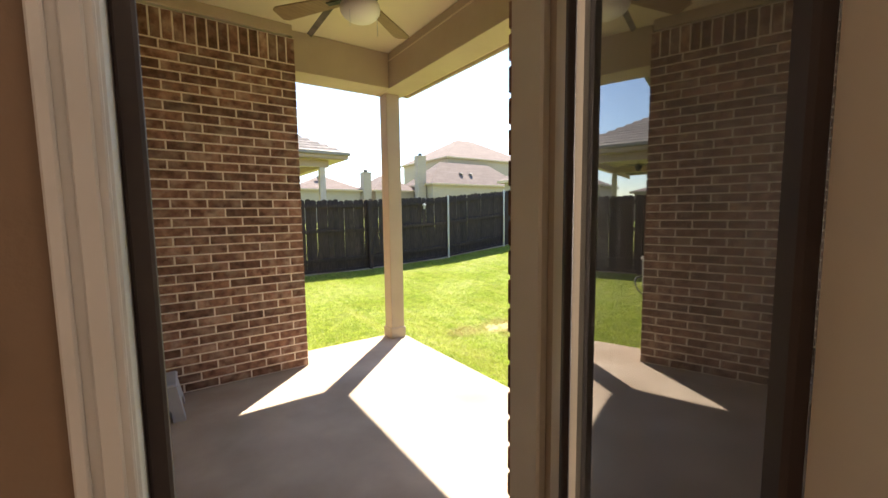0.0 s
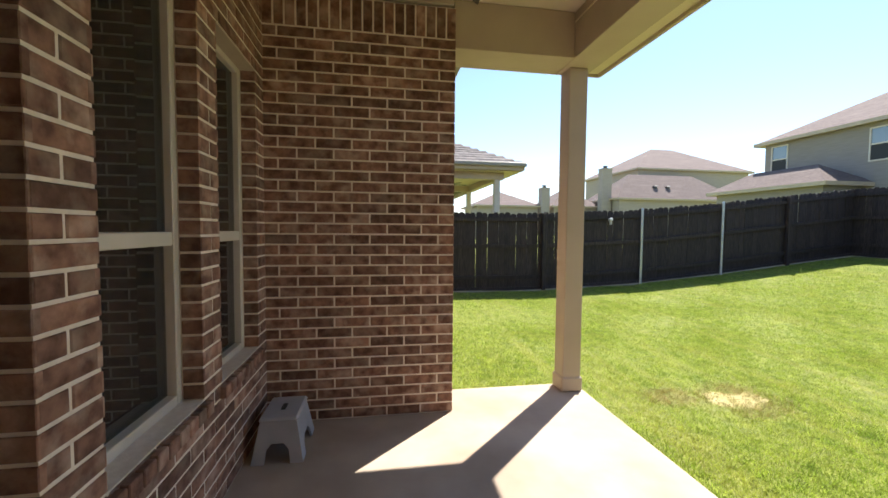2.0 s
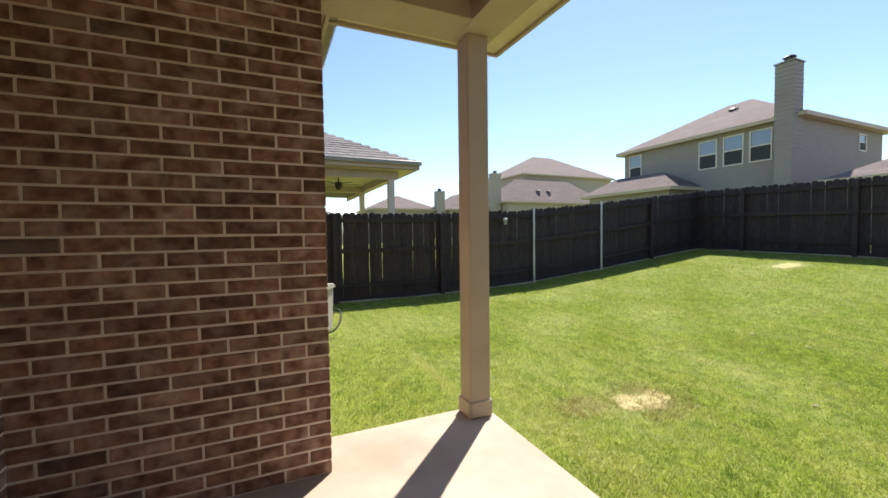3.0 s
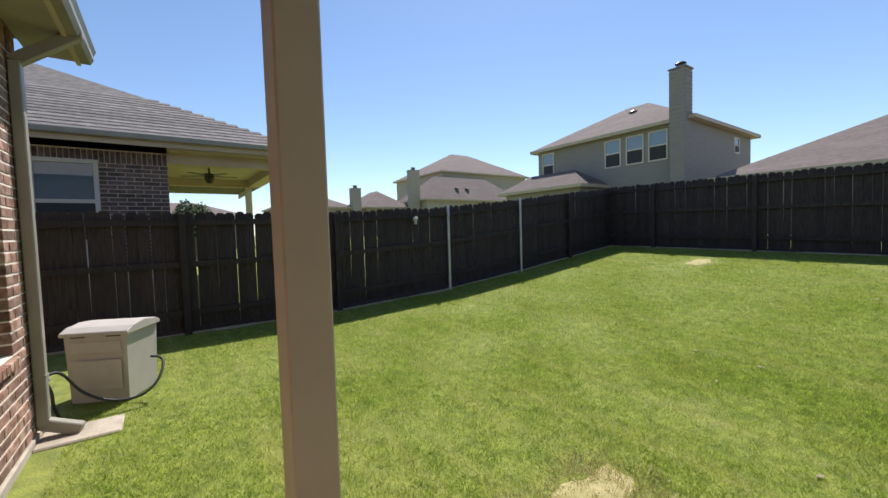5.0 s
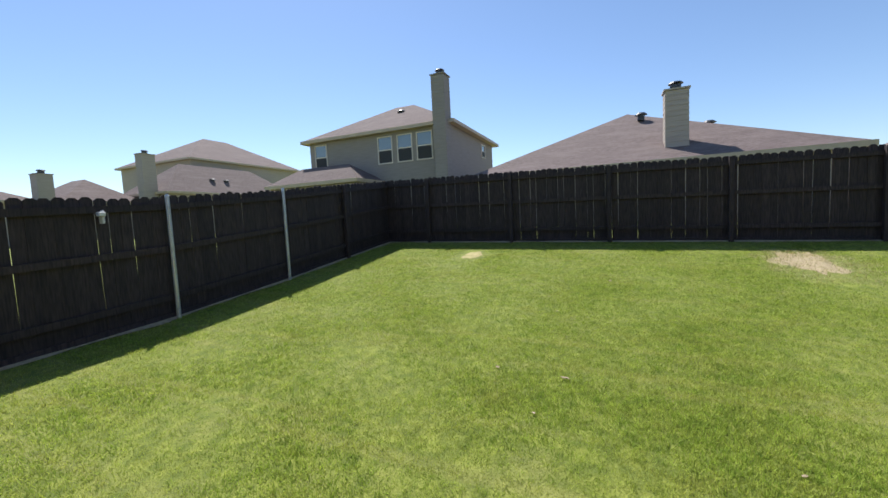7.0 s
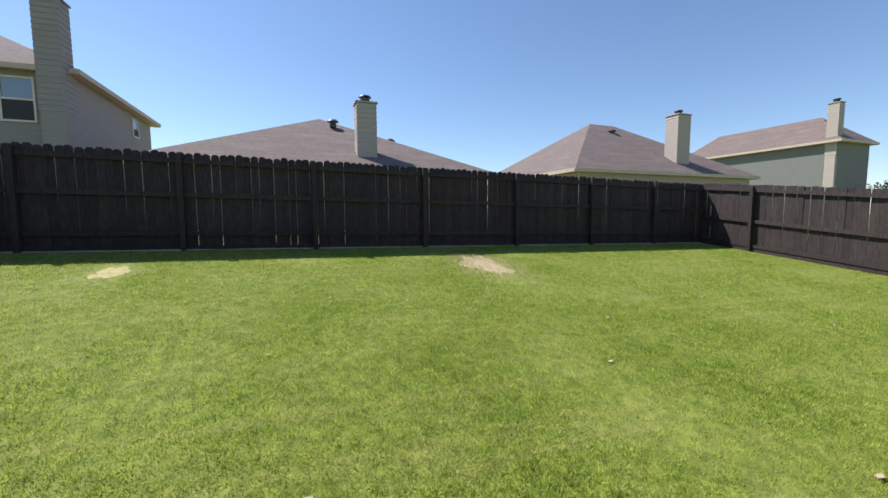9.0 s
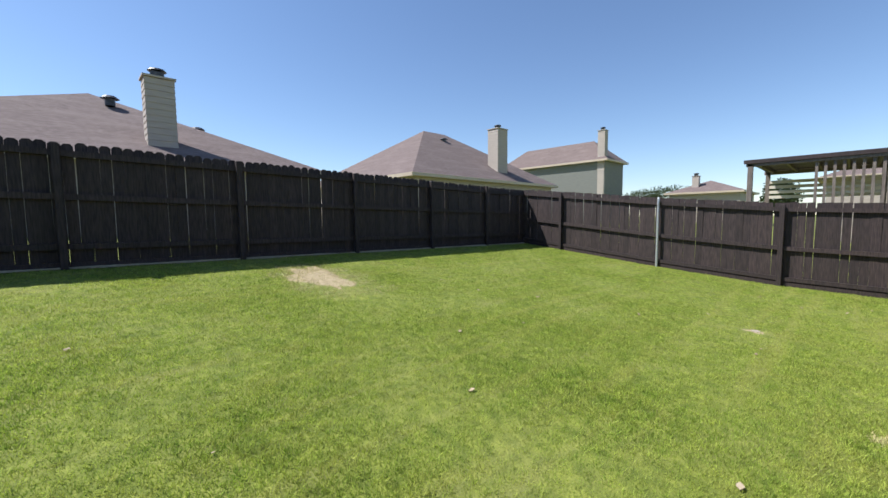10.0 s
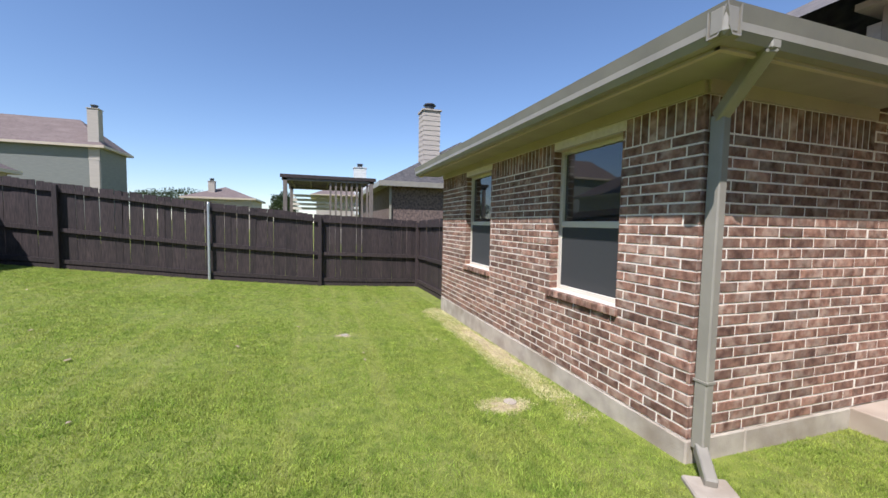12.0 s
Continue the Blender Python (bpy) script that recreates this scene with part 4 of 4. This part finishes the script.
h1d = hip_house("distant house with a brown roof and chimney", 19.2, 24.2, 40, 47, 4.0, 2.0, M_SIDETAN)
chimney(h1d, 18.2, 40.4, 0.9, 0.9, 3, 6.0, M_SIDETAN)
h1e = hip_house("distant house with a low brown roof", 10.8, 17.6, 40.6, 47, 4.0, 1.7, M_SIDETAN, vents=((13.5, 42.3, 5.4),))
h1f = hip_house("distant low house with a tan roof", -2, 8.5, 46, 54, 3.4, 1.5, M_SIDETAN)
h1g = hip_house("distant pale house with a brown roof", -14, -4, 48, 56, 3.4, 1.7, M_SIDETAN)


def tree(label, x, y, h, r):
    root = thing("tree", label, "tree", (x, y, ground_z(x, y)))
    bm = cyls(((0, 0, -0.2), (0.1, 0, h * 0.45), 0.16, 0.10, 10))
    for k in range(6):
        a = k * 1.05
        cyl(bm, (0.08, 0, h * (0.3 + 0.03 * k)), (r * 0.6 * math.cos(a), r * 0.6 * math.sin(a), h * (0.6 + 0.05 * k)), 0.06, 0.02, 6)
    part("trunk", bm, M_BARK, root)
    V, F = [], []
    for k in range(2600):
        d = Vector((random.gauss(0, 1), random.gauss(0, 1), random.gauss(0, 1))).normalized()
        rad = random.uniform(0.55, 1.0) * (1 + 0.35 * noise.noise(d * 2.0 + Vector((x, y, 0))))
        c = Vector((d.x * r * rad, d.y * r * rad, h * 0.66 + d.z * h * 0.34 * rad))
        u = Vector((random.gauss(0, 1), random.gauss(0, 1), random.gauss(0, 1))).normalized() * 0.11
        w = u.orthogonal().normalized() * 0.07
        o = len(V)
        V += [c - u, c - w, c + u, c + w]
        F.append((o, o + 1, o + 2, o + 3))
    me = bpy.data.meshes.new("crown")
    me.from_pydata(V, [], F)
    me.materials.append(M_LEAF)
    new("crown", me).parent = root


for x, y, h, r, lab in ((24.5, -62, 5.2, 3.2, "round leafy tree far beyond the fence"), (28.5, -64, 4.9, 3.2, "leafy tree on the far horizon"), (9.6, -41, 4.3, 1.3, "leafy tree behind the timber deck"), (34, -60, 6.2, 3.4, "leafy green tree in the distance"), (3.2, 30, 3.6, 1.1, "small tree beyond the neighbouring porch")):
    tree(lab, x, y, h, r)

# north neighbour with a covered porch
nb = thing("house", "brown brick neighbour house with shingled hip roof and porch", "house")
part("wall", boxes((-9, 1.95, 10.8, 20, -0.3, 3.05)), M_MORTAR, nb)
cells = brick_cells(-3.0, 1.95, 0.9, 3.03, [(0.1, 0.9, 0.0, 2.78)])
V, F = [], []
for uc, zc, w, h in cells:
    o = len(V)
    V += [(uc - w / 2, 10.80, zc - h / 2), (uc + w / 2, 10.80, zc - h / 2), (uc + w / 2, 10.80, zc + h / 2), (uc - w / 2, 10.80, zc + h / 2)]
    V += [(uc - w / 2, 10.79, zc - h / 2), (uc + w / 2, 10.79, zc - h / 2), (uc + w / 2, 10.79, zc + h / 2), (uc - w / 2, 10.79, zc + h / 2)]
    F += [(o + 4, o + 5, o + 6, o + 7)] + [(o + i, o + (i + 1) % 4, o + 4 + (i + 1) % 4, o + 4 + i) for i in range(4)]
me = bpy.data.meshes.new("brickwork")
me.from_pydata(V, [], F)
me.materials.append(M_BRICKGREY)
bw = tagged(new("brickwork", me), "grey-brown bricks", kind="stuff")
bw.parent = nb
add_window(nb, "y-", 0.5, 10.8, 1.45, 0.75, 1.33)
part("roof", hip_roof_bm(-10, 4.55, 10.35, 21, 3.27, 2.7), M_SHINGG, nb, "weathered shingle hip roof")
for k in range(14):
    # shingle courses as thin overlapping steps on the near slope
    t = k / 26
    y, z = 10.35 + 5.32 * t, 3.27 + 2.7 * t
    x1 = 4.55 - 5.32 * t
    bm = bmesh.new()
    dy, dz = 5.32 / 26, 2.7 / 26
    prism(bm, [(-6, y, z + 0.016), (-6, y + dy, z + dz + 0.004), (-6, y + dy, z + dz), (-6, y, z)], (x1 + 6, 0, 0))
    part("shingle_course", bm, M_SHINGG, nb)
part("fascia", boxes((-10, 4.55, 10.32, 10.35, 3.08, 3.28), (4.55, 4.58, 10.35, 21, 3.08, 3.28)), M_TRIM, nb)
part("porch_ceiling", boxes((1.95, 4.5, 10.4, 16, 3.06, 3.10)), M_TRIM, nb)
part("porch_beam", boxes((1.95, 4.1, 10.72, 10.95, 2.86, 3.06), (3.9, 4.1, 10.95, 14.6, 2.86, 3.06), (1.95, 4.1, 14.4, 14.6, 2.86, 3.06)), M_TRIM, nb)
part("porch_post", boxes((3.84, 4.0, 10.75, 10.92, -0.3, 2.86)), M_VINYL, nb)
part("porch_post", boxes((3.84, 4.0, 14.4, 14.56, -0.3, 2.86)), M_VINYL, nb)
part("gutter", boxes((-10, 4.6, 10.22, 10.32, 3.17, 3.28), bevel=0.015), M_GUTTER, nb)
nf = thing("ceiling_fan", "dark ceiling fan under the neighbour's porch", "ceiling fan", (2.75, 12.2, 3.06))
part("motor", cyls(((0, 0, 0), (0, 0, -0.16), 0.02), ((0, 0, -0.16), (0, 0, -0.28), 0.11, 0.1, 16), ((0, 0, -0.28), (0, 0, -0.38), 0.1, 0.05, 16)), M_METALDARK, nf)
for k in range(5):
    part("blade", boxes((0.12, 0.6, -0.06, 0.06, -0.21, -0.2), m=pose(0, 0, 0, 0, 0, 72 * k + 10)), M_METALDARK, nf)

# south neighbour and its timber shade
hs = hip_house("brown brick neighbour house with a dark hip roof", -7, 3.9, -22, -13.1, 2.85, 2.7, M_BRICKGREY, M_SHINGD, edge=M_GUTTER)
chimney(hs, 1.95, -14.6, 0.7, 0.75, 3.0, 6.1, M_SIDETAN)
add_window(hs, "y+", 1.2, -13.1, 1.2, 0.9, 1.3)
part("corner_downspout", boxes((3.82, 3.90, -13.09, -13.02, -0.3, 2.85), bevel=0.008), M_GUTTER, hs)
hs2 = hip_house("distant house with a pale chimney", 0.0, 6.5, -38, -30, 3.4, 1.6, M_SIDETAN)
chimney(hs2, 3.2, -30.3, 0.9, 0.9, 2.0, 5.7, M_WHITE)
pg = thing("pergola", "taupe timber shade frame with dark slatted roof", "pergola", (6.1, -12.6, 0))
for x in (-1.35, 1.35):
    for y in (-2.6, 0.8):
        part("post", boxes((x - 0.06, x + 0.06, y - 0.06, y + 0.06, -0.5, 2.8), bevel=0.005), M_TIMBER, pg)
part("beam", boxes((-1.45, 1.45, 0.74, 0.86, 2.72, 2.86), bevel=0.005), M_TIMBER, pg)
part("beam", boxes((-1.45, 1.45, -2.66, -2.54, 2.72, 2.86), bevel=0.005), M_TIMBER, pg)
for k in range(28):
    y = 0.74 - k * 0.125
    part("roof_slat", boxes((-1.45, 1.45, y, y + 0.11, 2.865, 2.89)), M_FENCE, pg)
for k in range(5):
    x = -1.2 + k * 0.6
    part("rafter", boxes((x - 0.02, x + 0.02, -2.54, 0.74, 2.76, 2.862)), M_TIMBER, pg)
part("roof_edge", boxes((-1.5, 1.5, 0.87, 0.90, 2.80, 2.91), bevel=0.004), M_FENCE, pg, "dark roof edge")
for k in range(8):
    x = -1.25 + k * 0.17
    part("slat_gap_bar", boxes((x, x + 0.06, 0.76, 0.80, 1.2, 2.72)), M_TIMBER, pg)
# pale bars added at the back in place of the bright gaps behind
for k in range(4):
    part("slat_gap_bar", boxes((-1.3, 1.3, -2.58, -2.54, 1.9 + k * 0.17, 2.0 + k * 0.17)), M_VINYL, pg)

# ---------------------------------------------------------------- grass blades
rng = np.random.default_rng(5)


def lawn_blades(count, x0, x1, y0, y1, h, w, material=M_BLADE, label="short mown green lawn grass", dry=False, thin=None):
    x = rng.uniform(x0, x1, count)
    y = rng.uniform(y0, y1, count)
    keep = ~((x < 2.36) & (y < 3.13)) & ~((x < 1.18) & (y < 5.95)) & ~((x < 4.18) & (y < -0.26)) & (x < 13.24) & (y > -8.98) & (y < 8.55)
    if thin:
        cx, cy, reach = thin
        keep &= rng.uniform(0, 1, count) < np.exp(-((x - cx) ** 2 + (y - cy) ** 2) / reach ** 2)
    x, y = x[keep], y[keep]
    bare = np.array([patch_amount(a, b) for a, b in zip(x, y)])
    k = (rng.uniform(0.05, 1, len(x)) < bare) if dry else (rng.uniform(0, 1, len(x)) > bare)
    x, y = x[k], y[k]
    z = np.interp(x, GX, GZ) + 0.019 * np.clip(y, -9.5, 9)
    n = len(x)
    a = rng.uniform(0, 2 * np.pi, n)
    tuft = np.sin(x * 31 + 2.1 * np.sin(y * 17)) * np.sin(y * 29 + 1.7 * np.sin(x * 19))
    hh = h * rng.uniform(0.5, 1.25, n) * (1 + 0.4 * tuft)
    lean = rng.uniform(0.2, 1.7, n) * hh
    b = rng.uniform(0, 2 * np.pi, n)
    dx, dy = np.cos(a) * w, np.sin(a) * w
    V = np.empty((n, 3, 3))
    V[:, 0] = np.stack([x - dx, y - dy, z - 0.01], 1)
    V[:, 1] = np.stack([x + dx, y + dy, z - 0.01], 1)
    V[:, 2] = np.stack([x + np.cos(b) * lean, y + np.sin(b) * lean, z + hh], 1)
    me = bpy.data.meshes.new("grass")
    me.vertices.add(n * 3)
    me.vertices.foreach_set("co", V.reshape(-1))
    me.loops.add(n * 3)
    me.loops.foreach_set("vertex_index", np.arange(n * 3, dtype=np.int32))
    me.polygons.add(n)
    me.polygons.foreach_set("loop_start", np.arange(0, n * 3, 3, dtype=np.int32))
    me.update()
    me.validate()
    me.materials.append(material)
    return tagged(new("grass", me), label, "grass", kind="stuff")


lawn_blades(1000000, 1.1, 13.3, -9.0, 8.6, 0.021, 0.0042)
lawn_blades(2200000, 1.1, 12.5, -6.5, 8.5, 0.022, 0.003, thin=(5.3, 1.2, 4.2))
DRY = "sparse dry straw-coloured stems in the worn patches"
lawn_blades(24000, 10.0, 12.4, -1.4, 0.4, 0.022, 0.004, M_DRYBLADE, DRY, True)
lawn_blades(40000, 2.8, 4.4, 2.4, 3.4, 0.020, 0.0035, M_DRYBLADE, DRY, True)
lawn_blades(14000, 4.5, 5.5, -1.6, -1.0, 0.018, 0.0035, M_DRYBLADE, DRY, True)
lawn_blades(40000, 4.1, 4.8, -5.8, -0.9, 0.022, 0.004, M_DRYBLADE, DRY, True)

lay_bricks()
